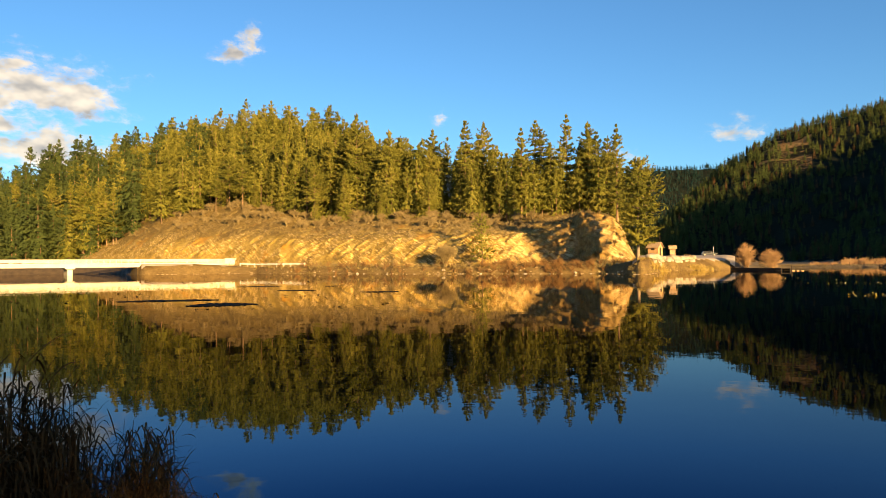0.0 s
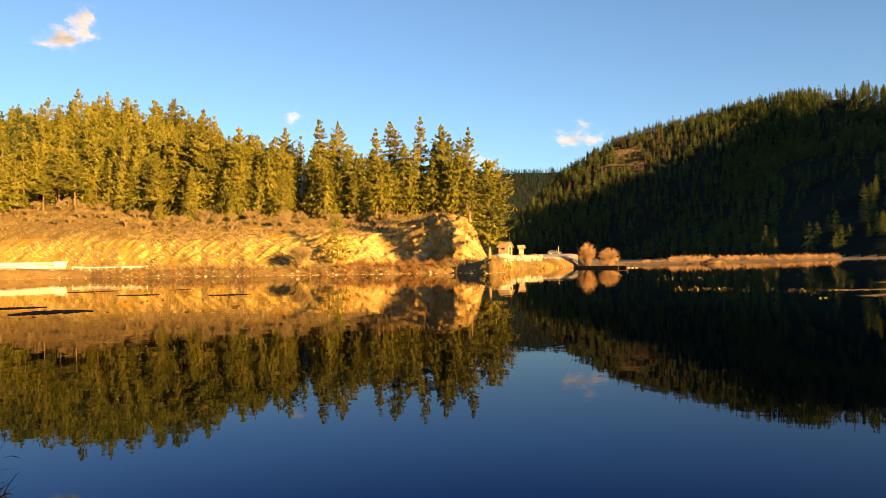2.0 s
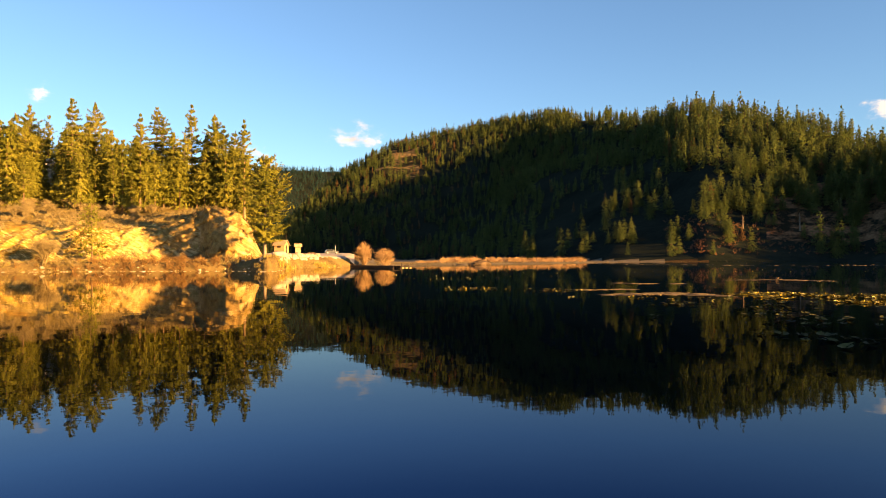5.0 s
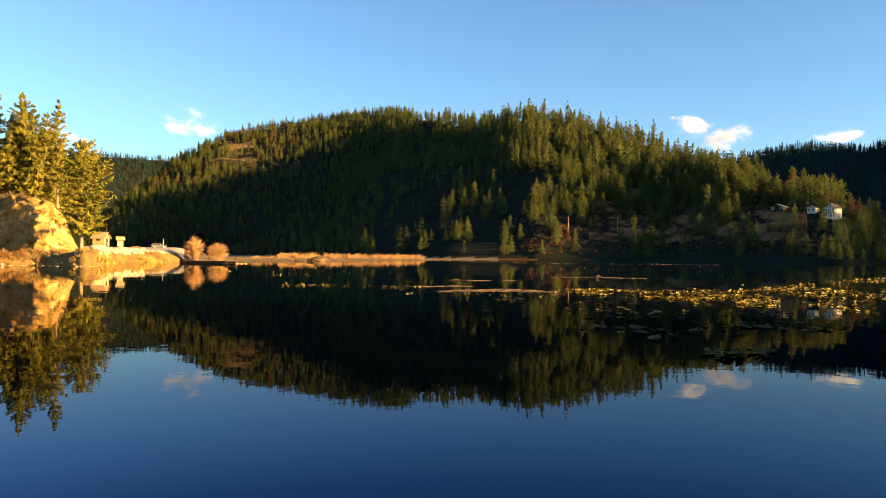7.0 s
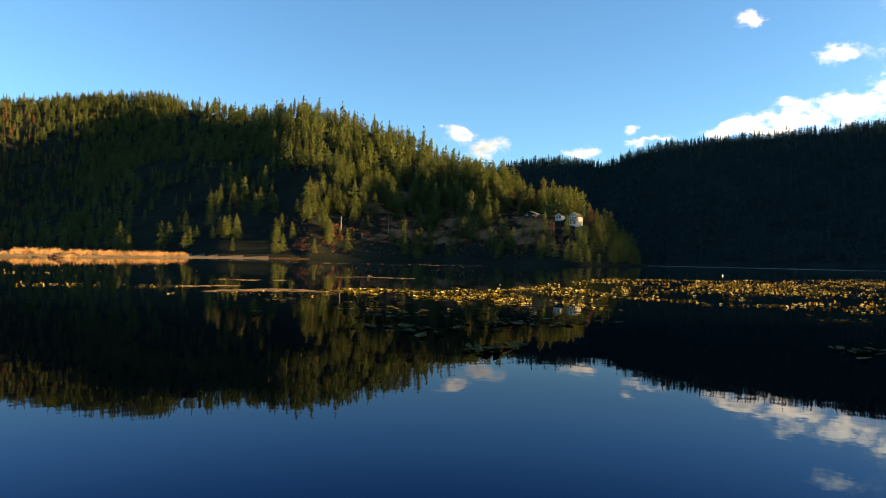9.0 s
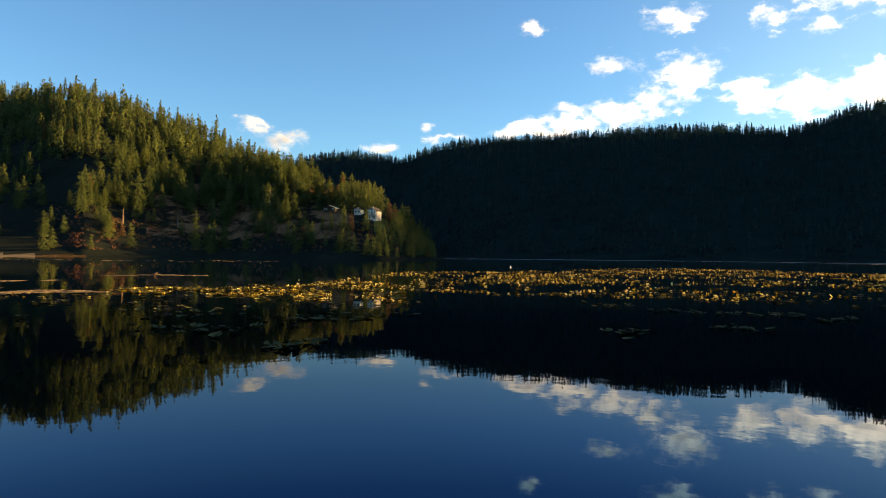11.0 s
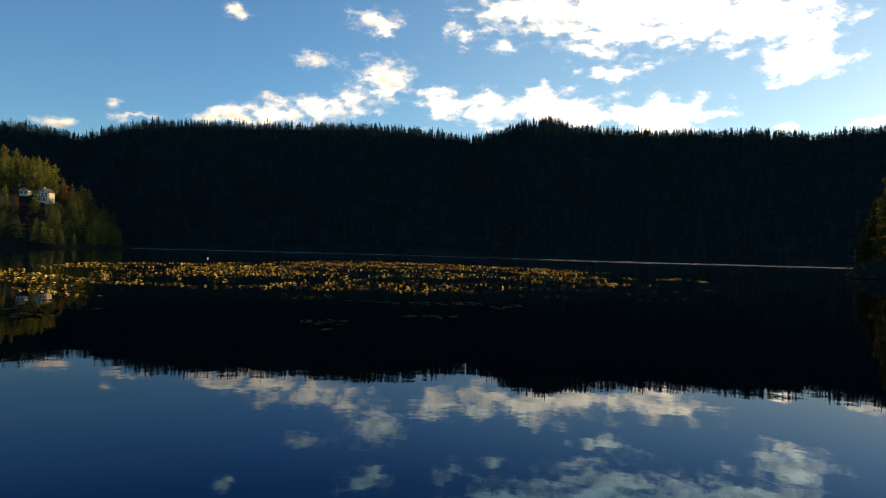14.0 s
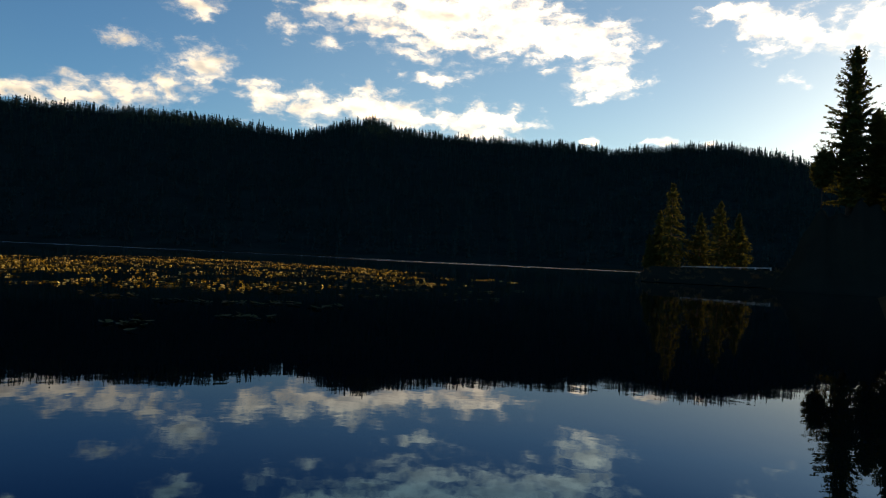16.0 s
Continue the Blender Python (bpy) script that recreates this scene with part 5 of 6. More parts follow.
# mats of weed and dead reed that lie on the water
def mat_of(name, a0, a1, d, deep, mat, label, seed, lift=0.02):
    r_ = random.Random(seed)
    pts = 26
    lo, hi = [], []
    for b in range(pts + 1):
        u = b / pts
        a = a0 + (a1 - a0) * u
        half = deep / 2 * math.sin(math.pi * min(max(u, 0.03), 0.97)) ** 0.6 * r_.uniform(0.5, 1.15)
        mid = d + (r_.uniform(-0.25, 0.25) + 0.5 * math.sin(3 * u + seed)) * deep * 0.4
        lo.append(tuple(toward(a, 0, mid - half))), hi.append(tuple(toward(a, 0, mid + half)))
    bm = bmesh.new()
    rows_ = [[bm.verts.new((p[0], p[1], z)) for p in line] for line, z in ((lo, 0.0), (lo, lift), (hi, lift), (hi, 0.0))]
    for p, q in zip(rows_, rows_[1:]):
        for b in range(pts):
            bm.faces.new((p[b], p[b + 1], q[b + 1], q[b]))
    me = bpy.data.meshes.new(name)
    bm.to_mesh(me), bm.free()
    me.materials.append(mat)
    return tagged(new(name, me), label, "weed mat")


WEED = material("dark_weed", blotchy((0.012, 0.010, 0.008), (0.035, 0.026, 0.016), 1.5, 9), 0.95, 0.05)
for q, (a0, a1, d, deep) in enumerate(((-20.0, -14.7, 33.6, 2.8), (-24.8, -17.6, 39.2, 1.9), (-13.2, -10.2, 51, 2.0), (-6.7, -3.6, 46.5, 1.4), (-16.4, -12.8, 62, 1.8), (-9.5, -8.0, 60, 1.2))):
    mat_of("weed_mat", a0, a1, d, deep, WEED, "dark mat of drowned weed on calm water", q)
STRAW = material("floating_straw", blotchy((0.035, 0.027, 0.018), (0.12, 0.092, 0.058), 1.5, 9), 0.9, 0.15)


def sliver_kinds():
    """Flat scraps of dead reed and leaf, a few fingers thick."""
    out = []
    for q in range(6):
        k = random.Random(400 + q)
        long, wide, tall = k.uniform(0.25, 0.6), k.uniform(0.03, 0.09), k.uniform(0.015, 0.04)
        V = [(-long, 0, 0.0), (0, -wide, 0.0), (long, k.uniform(-wide, wide), 0.0), (0, wide, 0.0), (k.uniform(-0.3, 0.3) * long, 0, tall)]
        out.append((np.array(V), np.array([(0, 1, 4), (1, 2, 4), (2, 3, 4), (3, 0, 4)])))
    return out


SLIVERS = sliver_kinds()
for a0, a1, d, deep, n in ((42.5, 51.5, 36.5, 1.8, 300), (51.5, 58.6, 62, 1.8, 110), (43.0, 48.5, 52, 1.2, 40), (40.6, 44.5, 41.5, 1.0, 36), (44, 64, 190, 30, 60)):
    bits = []
    for _ in range(n):
        u = r.random()
        x, y, _z = toward(a0 + (a1 - a0) * u, 0, d + deep * (0.5 * math.sin(5 * u + d) + r.normal(0, 0.32) * math.sin(math.pi * u) ** 0.5))
        bits.append((x, y, 0.0, r.uniform(0.5, 1.3) * (1 if d < 70 else 1.8), r.normal(-math.radians((a0 + a1) / 2), 0.5), r.integers(0, 6)))
    scatter("reed_raft", SLIVERS, bits, STRAW, "broken raft of tan dead reeds afloat on the lake", "weed mat")

specks = []
for _ in range(260):
    x, y, _z = toward(r.uniform(-33, -4), 0, 30 + 95 * r.random() ** 1.4)
    if noise.noise((x * 0.12, y * 0.12, 2.0)) > -0.05:
        specks.append((x, y, 0.0, r.uniform(0.3, 0.9), r.uniform(0, 6.28), r.integers(0, 6)))
scatter("weed_specks", FLAT, specks, WEED, "small dark tips of weed breaking the calm water", "weed")

# ---- the landing: restroom, notice board, boulders, bench, car, ramp, dock ----
CEDAR = material("weathered_cedar", blotchy((0.26, 0.16, 0.085), (0.44, 0.29, 0.16), 0.8, 6), 0.85, 0.15)
SHINGLE = material("brown_shingles", blotchy((0.20, 0.14, 0.09), (0.36, 0.27, 0.18), 1.2, 9), 0.9, 0.1)
DARK_WOOD = material("dark_wet_wood", blotchy((0.020, 0.015, 0.011), (0.055, 0.042, 0.030), 0.8, 7), 0.8, 0.2)
BOULDER = material("pale_boulder", blotchy((0.18, 0.155, 0.12), (0.40, 0.36, 0.29), 0.7, 5), 0.9, 0.2, 0.6, 3, 0.08)
WHITE = material("white_paint", blotchy((0.68, 0.67, 0.64), (0.82, 0.81, 0.78), 0.5, 5), 0.6, 0.3)
SIDING = material("pale_siding", blotchy((0.44, 0.42, 0.38), (0.58, 0.56, 0.51), 0.5, 5), 0.7, 0.2)
SILVER = material("dark_car_paint", blotchy((0.045, 0.05, 0.06), (0.075, 0.08, 0.09), 2.0, 20), 0.3, 0.5)
GLASS = material("dark_window_glass", blotchy((0.015, 0.018, 0.022), (0.03, 0.034, 0.04), 1.0, 6), 0.08, 0.6)
RUBBER = material("black_rubber", blotchy((0.012, 0.012, 0.012), (0.03, 0.03, 0.03), 4.0, 20), 0.8, 0.2)
METAL = material("galvanised_steel", blotchy((0.45, 0.44, 0.42), (0.62, 0.61, 0.58), 1.0, 8), 0.45, 0.5)


def spot_at(a, d, turn=0.0, drop=0.0):
    """A pose on the ground whose local x runs to the viewer's right and y away."""
    x, y, _ = toward(a, 0, d)
    return pose(x, y, ground_z(x, y) - drop, 0, 0, -a + turn)


def gable_roof(bm, x0, x1, y0, y1, z0, z1, thick=0.12):
    """Two slopes with the ridge along x."""
    ym = (y0 + y1) / 2
    for ya, yb in ((y0, ym), (y1, ym)):
        lo = [bm.verts.new(v) for v in ((x0, ya, z0), (x1, ya, z0), (x1, yb, z1), (x0, yb, z1))]
        hi = [bm.verts.new((v.co.x, v.co.y, v.co.z + thick)) for v in lo]
        bm.faces.new(lo), bm.faces.new(hi)
        for q in range(4):
            bm.faces.new((lo[q], lo[(q + 1) % 4], hi[(q + 1) % 4], hi[q]))
    bmesh.ops.recalc_face_normals(bm, faces=bm.faces)
    return bm


def gable_walls(bm, x0, x1, y0, y1, z0, z1, ridge):
    ym = (y0 + y1) / 2
    ring = lambda x: [bm.verts.new(v) for v in ((x, y0, z0), (x, y1, z0), (x, y1, z1), (x, ym, ridge), (x, y0, z1))]
    a, b = ring(x0), ring(x1)
    bm.faces.new(a), bm.faces.new(b)
    for q in range(5):
        bm.faces.new((a[q], a[(q + 1) % 5], b[(q + 1) % 5], b[q]))
    bmesh.ops.recalc_face_normals(bm, faces=bm.faces)
    return bm


rest = tagged(empty("restroom", spot_at(16.72, 166, -28) @ Matrix.Diagonal((0.78, 0.8, 1.08, 1))), "small tan restroom hut with brown gabled roof at the landing", "hut")
part("wall", gable_walls(bmesh.new(), -1.6, 1.6, -1.3, 1.3, -0.3, 2.05, 2.95), CEDAR, rest)
part("roof", gable_roof(bmesh.new(), -2.0, 2.0, -1.75, 1.75, 1.85, 3.0), SHINGLE, rest)
door = part("door", box(bmesh.new(), 1.6, -0.45, 0.0, 1.66, 0.45, 1.95), DARK_WOOD, rest, "brown door")
part("handle", box(bmesh.new(), 1.66, 0.28, 0.95, 1.72, 0.34, 1.1), METAL, door)
part("vent_pipe", rod(bmesh.new(), (1.1, 0.7, 2.2), (1.1, 0.7, 4.3), 0.11), DARK_WOOD, rest, "dark vent pipe")
part("vent_window", box(bmesh.new(), -0.6, -1.34, 1.45, 0.5, -1.30, 1.8), DARK_WOOD, rest)

board = tagged(empty("notice_board", spot_at(18.0, 168, 8) @ Matrix.Diagonal((0.64, 0.9, 1.2, 1))), "roofed wooden notice board with tan panels", "notice board")
for xx in (-0.85, 0.85):
    part("post", box(bmesh.new(), xx - 0.09, -0.09, -0.3, xx + 0.09, 0.09, 2.0, 0.015), CEDAR, board)
part("panel", box(bmesh.new(), -0.76, -0.05, 0.75, 0.76, 0.05, 1.75), SHINGLE, board)
part("notice", box(bmesh.new(), -0.35, -0.075, 1.1, 0.1, -0.055, 1.4), CEDAR, board, "pale sheet of notices")
part("roof", gable_roof(bmesh.new(), -1.4, 1.4, -0.75, 0.75, 1.75, 2.3), SHINGLE, board)

bench = tagged(empty("picnic_table", spot_at(19.05, 172, 20)), "low tan picnic table on the gravel", "table")
part("tabletop", box(bmesh.new(), -0.9, -0.38, 0.70, 0.9, 0.38, 0.76, 0.01), CEDAR, bench)
for yy in (-0.78, 0.52):
    part("seat", box(bmesh.new(), -0.9, yy, 0.42, 0.9, yy + 0.26, 0.47, 0.01), CEDAR, bench)
for xx in (-0.65, 0.65):
    bm = bmesh.new()
    rod(bm, (xx, -0.7, 0.0), (xx, -0.2, 0.7), 0.05, 0.05, 4), rod(bm, (xx, 0.7, 0.0), (xx, 0.2, 0.7), 0.05, 0.05, 4)
    part("leg", bm, CEDAR, bench)


def boulder(seed, size):
    bm = bmesh.new()
    bmesh.ops.create_icosphere(bm, subdivisions=3, radius=size)
    off = Vector((seed * 3.7, seed * 1.3, 0))
    for v in bm.verts:
        k = 1 + 0.42 * noise.noise(v.co * (1.1 / size) + off) + 0.14 * noise.noise(v.co * (3.2 / size) + off)
        v.co = Vector((v.co.x * k * 1.2, v.co.y * k, max(v.co.z * k * 0.8, -0.35 * size)))
    me = bpy.data.meshes.new("boulder")
    bm.to_mesh(me), bm.free()
    me.materials.append(BOULDER)
    for p in me.polygons:
        p.use_smooth = True
    return me


rr = random.Random(5)
stones = [boulder(q, 0.62) for q in range(6)]


def lay_stones(a0, a1, n, d0, d1, s0, s1, label, group):
    for q in range(n):
        a = a0 + (a1 - a0) * (q + rr.uniform(0.1, 0.9)) / n
        ob = new("boulder", rr.choice(stones))
        ob.matrix_basis = spot_at(a, (float(along(a, SHORE)) + rr.uniform(d0, d1)), rr.uniform(0, 360)) @ Matrix.Diagonal([rr.uniform(s0, s1)] * 3 + [1])
        tagged(ob, label, "boulder", group)


lay_stones(16.2, 19.6, 13, 11.0, 13.0, 0.9, 1.6, "pale rounded boulder in the row edging the landing", "boulders at the landing")
lay_stones(16.4, 19.4, 9, 8.6, 9.6, 0.7, 1.1, "pale rounded boulder in the row edging the landing", "boulders at the landing")
lay_stones(-12, 14.5, 15, 9.2, 11.0, 0.2, 0.5, "small pale stone on the lake shore", "stones on the shore")
for ob in [o for o in scene.objects if o.name.startswith("boulder") and o.get("group") == "stones on the shore"]:
    a = math.degrees(math.atan2(ob.location.x, ob.location.y))
    p = toward(a, 0, float(along(a, SHORE)) + rr.uniform(8.8, 10.4))
    ob.location = (p.x, p.y, max(ground_z(p.x, p.y), -0.05))

GOLD_GRASS = material("golden_grass", blotchy((0.20, 0.14, 0.04), (0.46, 0.35, 0.11), 0.6, 6), 0.95, 0.05)
for a, inland, wide, q in ((20.05, 4.6, 2.6, 1), (19.6, 5.2, 1.6, 2), (17.0, 4.0, 1.4, 3), (16.6, 4.6, 1.2, 4)):
    V, F = blades(260 + q, 420, wide, 1.0, 0.5, 1.5, 0.05, 0.7, 3)
    ob = new("grass_clump", tri_mesh("grass_clump", V, F, GOLD_GRASS))
    ob.matrix_basis = spot_at(a, float(along(a, SHORE)) + inland, 0, 0.1)
    tagged(ob, "arching golden dry grass on the landing's bank", "grass", "golden grass at the landing", "stuff")

car = tagged(empty("parked_car", spot_at(20.65, 235, 6)), "dark grey estate car parked on the gravel lot", "car")
bm = bmesh.new()
side_line = [(-2.2, 0.35), (2.2, 0.35), (2.25, 0.75), (1.9, 0.95), (1.0, 1.02), (0.45, 1.45), (-1.75, 1.48), (-2.15, 1.0), (-2.25, 0.7)]
l0, l1 = ([bm.verts.new((x, yy, z)) for x, z in side_line] for yy in (-0.88, 0.88))
bm.faces.new(l0), bm.faces.new(l1)
for q in range(len(side_line)):
    bm.faces.new((l0[q], l0[(q + 1) % 9], l1[(q + 1) % 9], l1[q]))
bmesh.ops.recalc_face_normals(bm, faces=bm.faces)
bmesh.ops.bevel(bm, geom=list(bm.edges), offset=0.06, segments=1, affect="EDGES")
part("body", bm, SILVER, car)
for x0, x1 in ((-1.7, -0.75), (-0.65, 0.35)):
    part("side_window", box(bmesh.new(), x0, -0.90, 1.02, x1, -0.885, 1.38), GLASS, car)
part("windscreen", box(bmesh.new(), 0.60, -0.75, 1.08, 0.72, 0.75, 1.34), GLASS, car)
for xx in (-1.4, 1.4):
    for yy in (-0.84, 0.84):
        wheel = part("wheel", rod(bmesh.new(), (xx, yy - 0.1, 0.33), (xx, yy + 0.1, 0.33), 0.33, sides=16), RUBBER, car)
        part("rim", rod(bmesh.new(), (xx, yy - 0.11, 0.33), (xx, yy + 0.11, 0.33), 0.2, sides=12), METAL, wheel)
for yy in (-0.6, 0.6):
    part("headlight", box(bmesh.new(), 2.2, yy - 0.2, 0.62, 2.27, yy + 0.2, 0.78, 0.02), WHITE, car)
pole = tagged(empty("lot_pole", spot_at(20.95, 236)), "thin grey pole beside the parked car", "post")
part("post", rod(bmesh.new(), (0, 0, -0.3), (0, 0, 2.9), 0.045), METAL, pole)
part("cap", rod(bmesh.new(), (0, 0, 2.9), (0, 0, 2.96), 0.06), DARK_WOOD, pole)

d0, d1 = toward(22.45, 0, 153), toward(26.0, 0, 139)
run = d1 - d0
dock = tagged(empty("floating_dock", Matrix.Translation((d0.x, d0.y, 0)) @ Matrix.Rotation(math.atan2(run.y, run.x), 4, "Z")), "long low dark timber dock floating by the boat ramp", "dock")
nb = int(run.length / 0.62)
for q in range(nb):
    part("plank", box(bmesh.new(), q * 0.62, -1.0, 0.42, q * 0.62 + 0.58, 1.0, 0.48), DARK_WOOD, dock)
for yy in (-0.95, 0.85):
    part("beam", box(bmesh.new(), 0, yy, 0.02, nb * 0.62, yy + 0.12, 0.42), DARK_WOOD, dock)
for q in range(4):
    part("float", box(bmesh.new(), nb * 0.62 * (q + 0.3) / 4, -0.8, -0.2, nb * 0.62 * (q + 0.3) / 4 + 1.1, 0.8, 0.16, 0.05), RUBBER, dock)
for q in (0.0, 1.0):
    part("pile", rod(bmesh.new(), (nb * 0.62 * q, 1.1, -1.5), (nb * 0.62 * q, 1.1, 1.0), 0.11), DARK_WOOD, dock)
buoys = toward(26.35, 0, 138)
for q in range(3):
    ob = empty("dock_float", Matrix.Translation((buoys.x + q * 0.75, buoys.y - q * 0.1, 0)))
    part("drum", rod(bmesh.new(), (-0.2, 0, 0.03), (0.2, 0, 0.03), 0.11, sides=12), CEDAR, ob)
    tagged(ob, "tan weathered float moored off the dock's end", "float", "floats off the dock")

# beaver lodge in the marsh
lodge = bmesh.new()
bmesh.ops.create_icosphere(lodge, subdivisions=4, radius=1)
for v in lodge.verts:
    k = 1 + 0.25 * noise.noise(v.co * 2.2)
    v.co = Vector((v.co.x * 3.6 * k, v.co.y * 2.4 * k, max(v.co.z, -0.2) * 1.25 * k))
me = bpy.data.meshes.new("brush_mound")
lodge.to_mesh(me), lodge.free()
me.materials.append(STICKS)
p = toward(32.6, 0, float(along(32.6, SHORE)) - 0.5)
ob = tagged(new("brush_mound", me), "low brown mound of heaped sticks at the marsh edge", "mound")
ob.location = (p.x, p.y, 0.0)

# guard rail along the shore road
a, q = -16.0, 0
rail = tagged(empty("guard_rail"), "pale steel guard rail along the shore road", "guard rail")
prev = None
while a <= -11.0:
    p = toward(a, 0, float(along(a, SHORE) + bank(a)) + 3.6)
    z = ground_z(p.x, p.y)
    part("post", box(bmesh.new(), p.x - 0.08, p.y - 0.08, z - 0.3, p.x + 0.08, p.y + 0.08, z + 0.75), CONCRETE, rail)
    if prev is not None:
        bm = bmesh.new()
        for zz in (0.45, 0.6):
            rod(bm, (prev[0], prev[1], prev[2] + zz), (p.x, p.y, z + zz), 0.07, 0.07, 6)
        part("beam", bm, METAL, rail)
    prev = (p.x, p.y, z)
    a += 0.55

rail = tagged(empty("guard_rail"), "pale steel guard rail along the road on the spit", "guard rail")
prev, a = None, 134.0
while a <= 140.2:
    p = toward(a, 0, 115.0)
    z = EYE + 115.0 * math.tan(radians(0.30 + 0.026 * (a - 134.0)))
    part("post", box(bmesh.new(), p.x - 0.07, p.y - 0.07, ground_z(p.x, p.y) - 0.3, p.x + 0.07, p.y + 0.07, z + 0.1), METAL, rail)
    if prev is not None:
        bm = bmesh.new()
        for zz in (-0.06, 0.04):
            rod(bm, (prev[0], prev[1], prev[2] + zz), (p.x, p.y, z + zz), 0.03, 0.03, 6)
        part("beam", bm, METAL, rail)
    prev = (p.x, p.y, z)
    a += 1.03

# ---- houses on the far hill and behind the bluff ----
def house(name, m, wide, deep, wall_h, ridge_h, mat, roof_mat, label, windows, deck=None, base=1.5):
    """A gabled house whose local -x side looks over the lake; deck is the height of its balcony."""
    h = tagged(empty(name, m), label, "house")
    part("wall", gable_walls(bmesh.new(), -deep / 2, deep / 2, -wide / 2, wide / 2, -base, wall_h, ridge_h), mat, h)
    part("roof", gable_roof(bmesh.new(), -deep / 2 - 0.9, deep / 2 + 0.5, -wide / 2 - 0.6, wide / 2 + 0.6, wall_h - 0.25, ridge_h + 0.05, 0.2), roof_mat, h)
    part("bargeboard", gable_roof(bmesh.new(), -deep / 2 - 1.0, -deep / 2 - 0.91, -wide / 2 - 0.62, wide / 2 + 0.62, wall_h - 0.32, ridge_h - 0.02, 0.26), mat, h)
    part("chimney", box(bmesh.new(), 0.4, wide * 0.2, wall_h, 1.1, wide * 0.2 + 0.7, ridge_h + 0.9), mat, h)
    for y0, z0, ww, wh in windows:
        win = empty("window")
        win.parent = h
        part("frame", box(bmesh.new(), -deep / 2 - 0.06, y0 - 0.08, z0 - 0.08, -deep / 2 - 0.01, y0 + ww + 0.08, z0 + wh + 0.08), WHITE, win)
        part("pane", box(bmesh.new(), -deep / 2 - 0.09, y0, z0, -deep / 2 - 0.065, y0 + ww, z0 + wh), GLASS, win)
    if deck is not None:
        part("deck", box(bmesh.new(), -deep / 2 - 2.6, -wide / 2 - 0.6, deck - 0.3, -deep / 2 - 0.1, wide / 2 + 0.6, deck), DARK_WOOD, h)
        part("railing", box(bmesh.new(), -deep / 2 - 2.6, -wide / 2 - 0.6, deck + 0.85, -deep / 2 - 2.45, wide / 2 + 0.6, deck + 1.0), mat, h)
        for q in range(9):
            y0 = -wide / 2 - 0.5 + q * (wide + 1.0) / 8
            part("baluster", box(bmesh.new(), -deep / 2 - 2.56, y0 - 0.05, deck, -deep / 2 - 2.48, y0 + 0.05, deck + 0.85), mat, h)
        for q in (-1, 0, 1):
            part("deck_post", box(bmesh.new(), -deep / 2 - 2.55, q * wide / 2 - 0.12, -base - 2.0, -deep / 2 - 2.31, q * wide / 2 + 0.12, deck - 0.3), mat, h)
    return h


BLUE_ROOF = material("blue_grey_roof", blotchy((0.10, 0.14, 0.18), (0.18, 0.24, 0.30), 0.6, 6), 0.5, 0.3)
DARK_ROOF = material("dark_roof", blotchy((0.035, 0.032, 0.03), (0.08, 0.075, 0.07), 0.6, 6), 0.85, 0.15)


def on_slope(a, el, turn, lo=330.0, hi=470.0):
    """Stands on the hillside where the ground is at that elevation."""
    d = settle(a, el, lo, hi)
    x, y, _ = toward(a, 0, d)
    return pose(x, y, ground_z(x, y), 0, 0, 90 - a + turn)


house("lake_house", on_slope(71.45, 2.85, -30) @ Matrix.Diagonal((0.8, 0.8, 0.85, 1)), 6.2, 8.0, 5.3, 7.6, SIDING, DARK_ROOF, "white two-storey house with gable, deck and big windows on the hillside",
      [(-2.7, 3.0, 1.5, 2.0), (-0.9, 3.0, 1.9, 2.0), (1.3, 3.0, 1.5, 2.0), (-0.6, 5.5, 1.2, 1.1), (-2.7, 0.2, 2.3, 2.0), (0.4, 0.2, 2.3, 2.0)], 2.7)
house("side_house", on_slope(70.2, 3.2, -30) @ Matrix.Diagonal((0.8, 0.8, 0.8, 1)), 5.6, 5.0, 2.6, 3.8, SIDING, DARK_ROOF, "low white house with dark roof beside the taller one", [(-2.3, 0.8, 1.6, 1.2), (0.6, 0.8, 1.6, 1.2)])
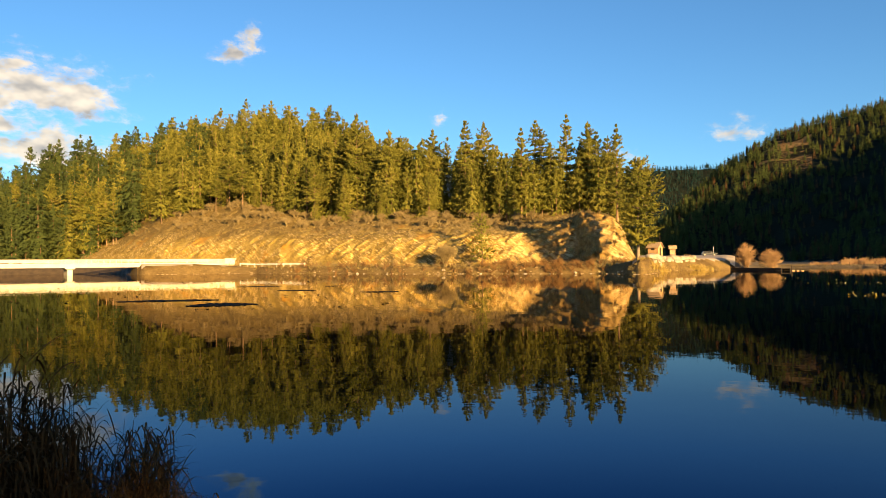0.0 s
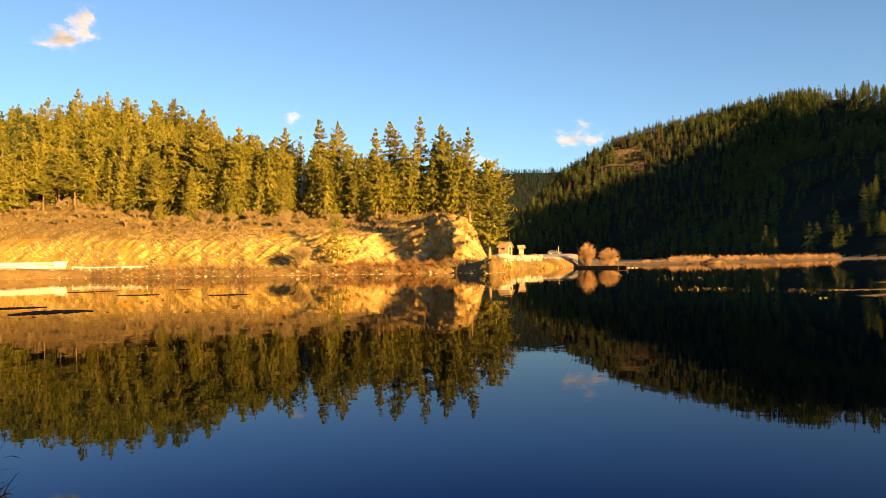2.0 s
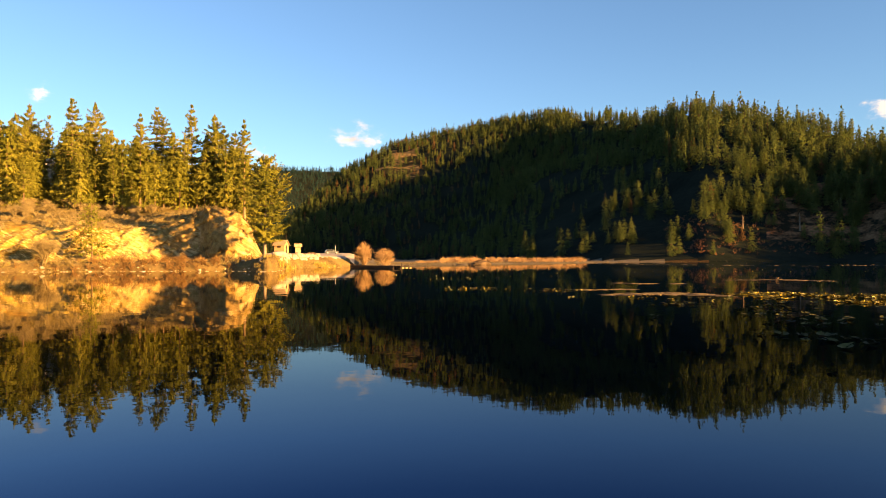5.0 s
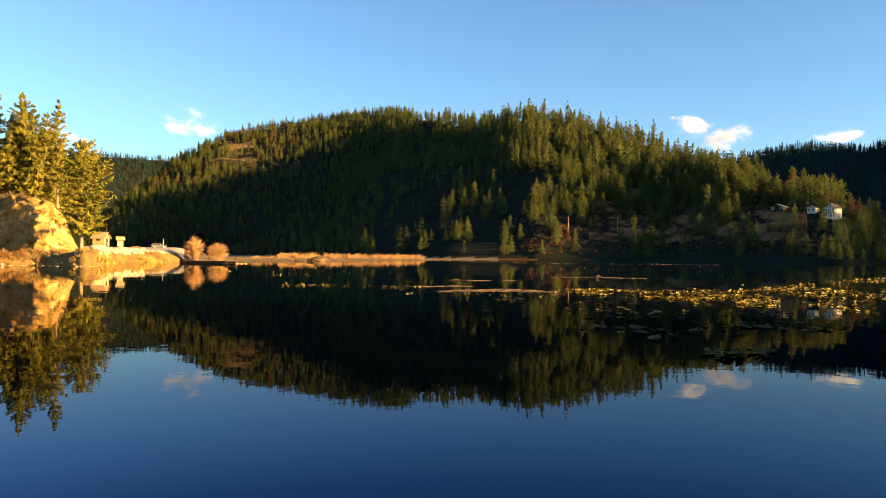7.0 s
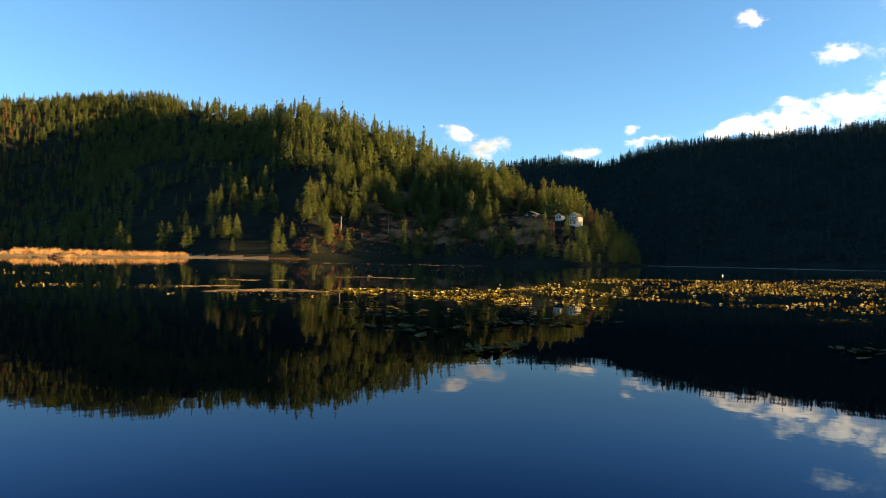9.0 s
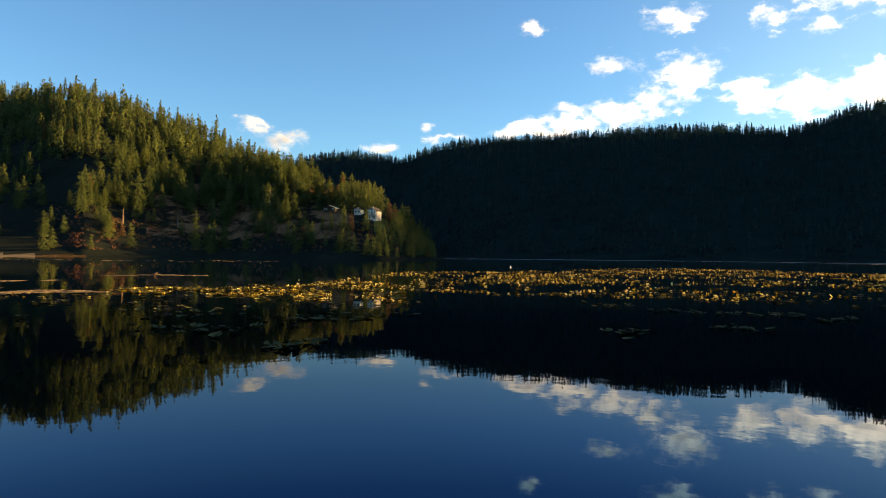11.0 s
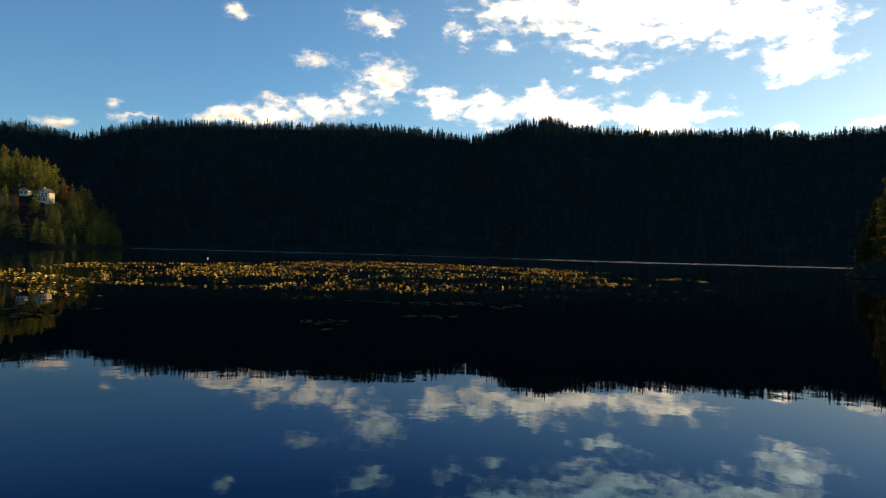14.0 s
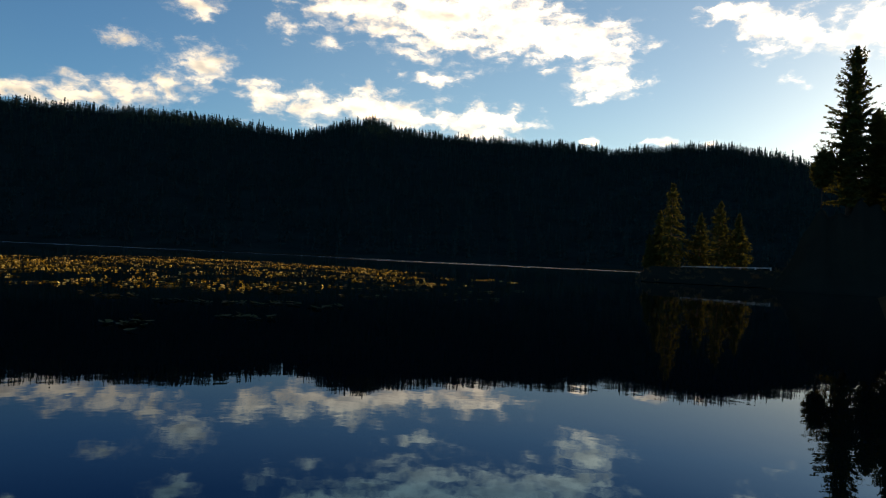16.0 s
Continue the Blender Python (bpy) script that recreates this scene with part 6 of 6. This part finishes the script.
house("blue_roof_house", on_slope(68.0, 3.45, -24), 7.0, 7.0, 1.6, 2.9, DARK_WOOD, BLUE_ROOF, "brown cabin under a blue-grey roof on the hillside", [(-3.0, 0.4, 1.2, 1.0), (1.6, 0.4, 1.2, 1.0)])
house("ridge_house", on_slope(0.52, 5.2, 0, 165, 215), 3.4, 5.0, 4.6, 6.6, WHITE, DARK_ROOF, "cream house gable half hidden among the pines", [(-1.2, 2.6, 0.9, 1.1), (0.3, 2.6, 0.9, 1.1)])

# bare snags on the far hill
for a, e0, e1 in ((63.2, 3.0, 5.4), (59.0, 2.9, 4.2), (56.4, 1.9, 3.2), (52.6, 2.2, 3.3)):
    d = settle(a, e0, 330, 560)
    x, y, _z = toward(a, 0, d)
    z = ground_z(x, y)
    t = tagged(empty("snag", Matrix.Translation((x, y, z))), "pale bare dead trunk standing among the far firs", "tree", "snags on the far hill")
    tall = d * (math.tan(radians(e1)) - math.tan(radians(e0)))
    part("trunk", rod(bmesh.new(), (0, 0, -0.5), (0.3, 0.2, tall), 0.4, 0.12, 7), GREY_BARK, t)
    for q in range(5):
        z0 = tall * (0.45 + 0.1 * q)
        part("branch", rod(bmesh.new(), (0.15, 0.1, z0), (math.cos(q * 2.1) * 1.6, math.sin(q * 2.1) * 1.6, z0 + 0.5), 0.09, 0.02, 5), GREY_BARK, t)

# mooring buoy and a half-sunk log
b = tagged(empty("mooring_buoy", Matrix.Translation(toward(82.45, 0, 118))), "small white mooring buoy on the lake", "buoy")
part("float", rod(bmesh.new(), (0, 0, -0.1), (0, 0, 0.16), 0.13, 0.10, 12), WHITE, b)
part("rod", rod(bmesh.new(), (0, 0, 0.16), (0, 0, 0.3), 0.02), METAL, b)
lg = tagged(empty("sunken_log", Matrix.Translation(toward(54.9, 0, 61)) @ Matrix.Rotation(0.6, 4, "Z")), "grey half-sunk log with a knot on the reed raft", "log")
part("trunk", rod(bmesh.new(), (-1.6, 0, 0.05), (1.5, 0.1, 0.12), 0.13, 0.09, 9), STICKS, lg)
part("stub", rod(bmesh.new(), (0.1, 0, 0.1), (0.25, -0.1, 0.26), 0.07, 0.03, 7), STICKS, lg)
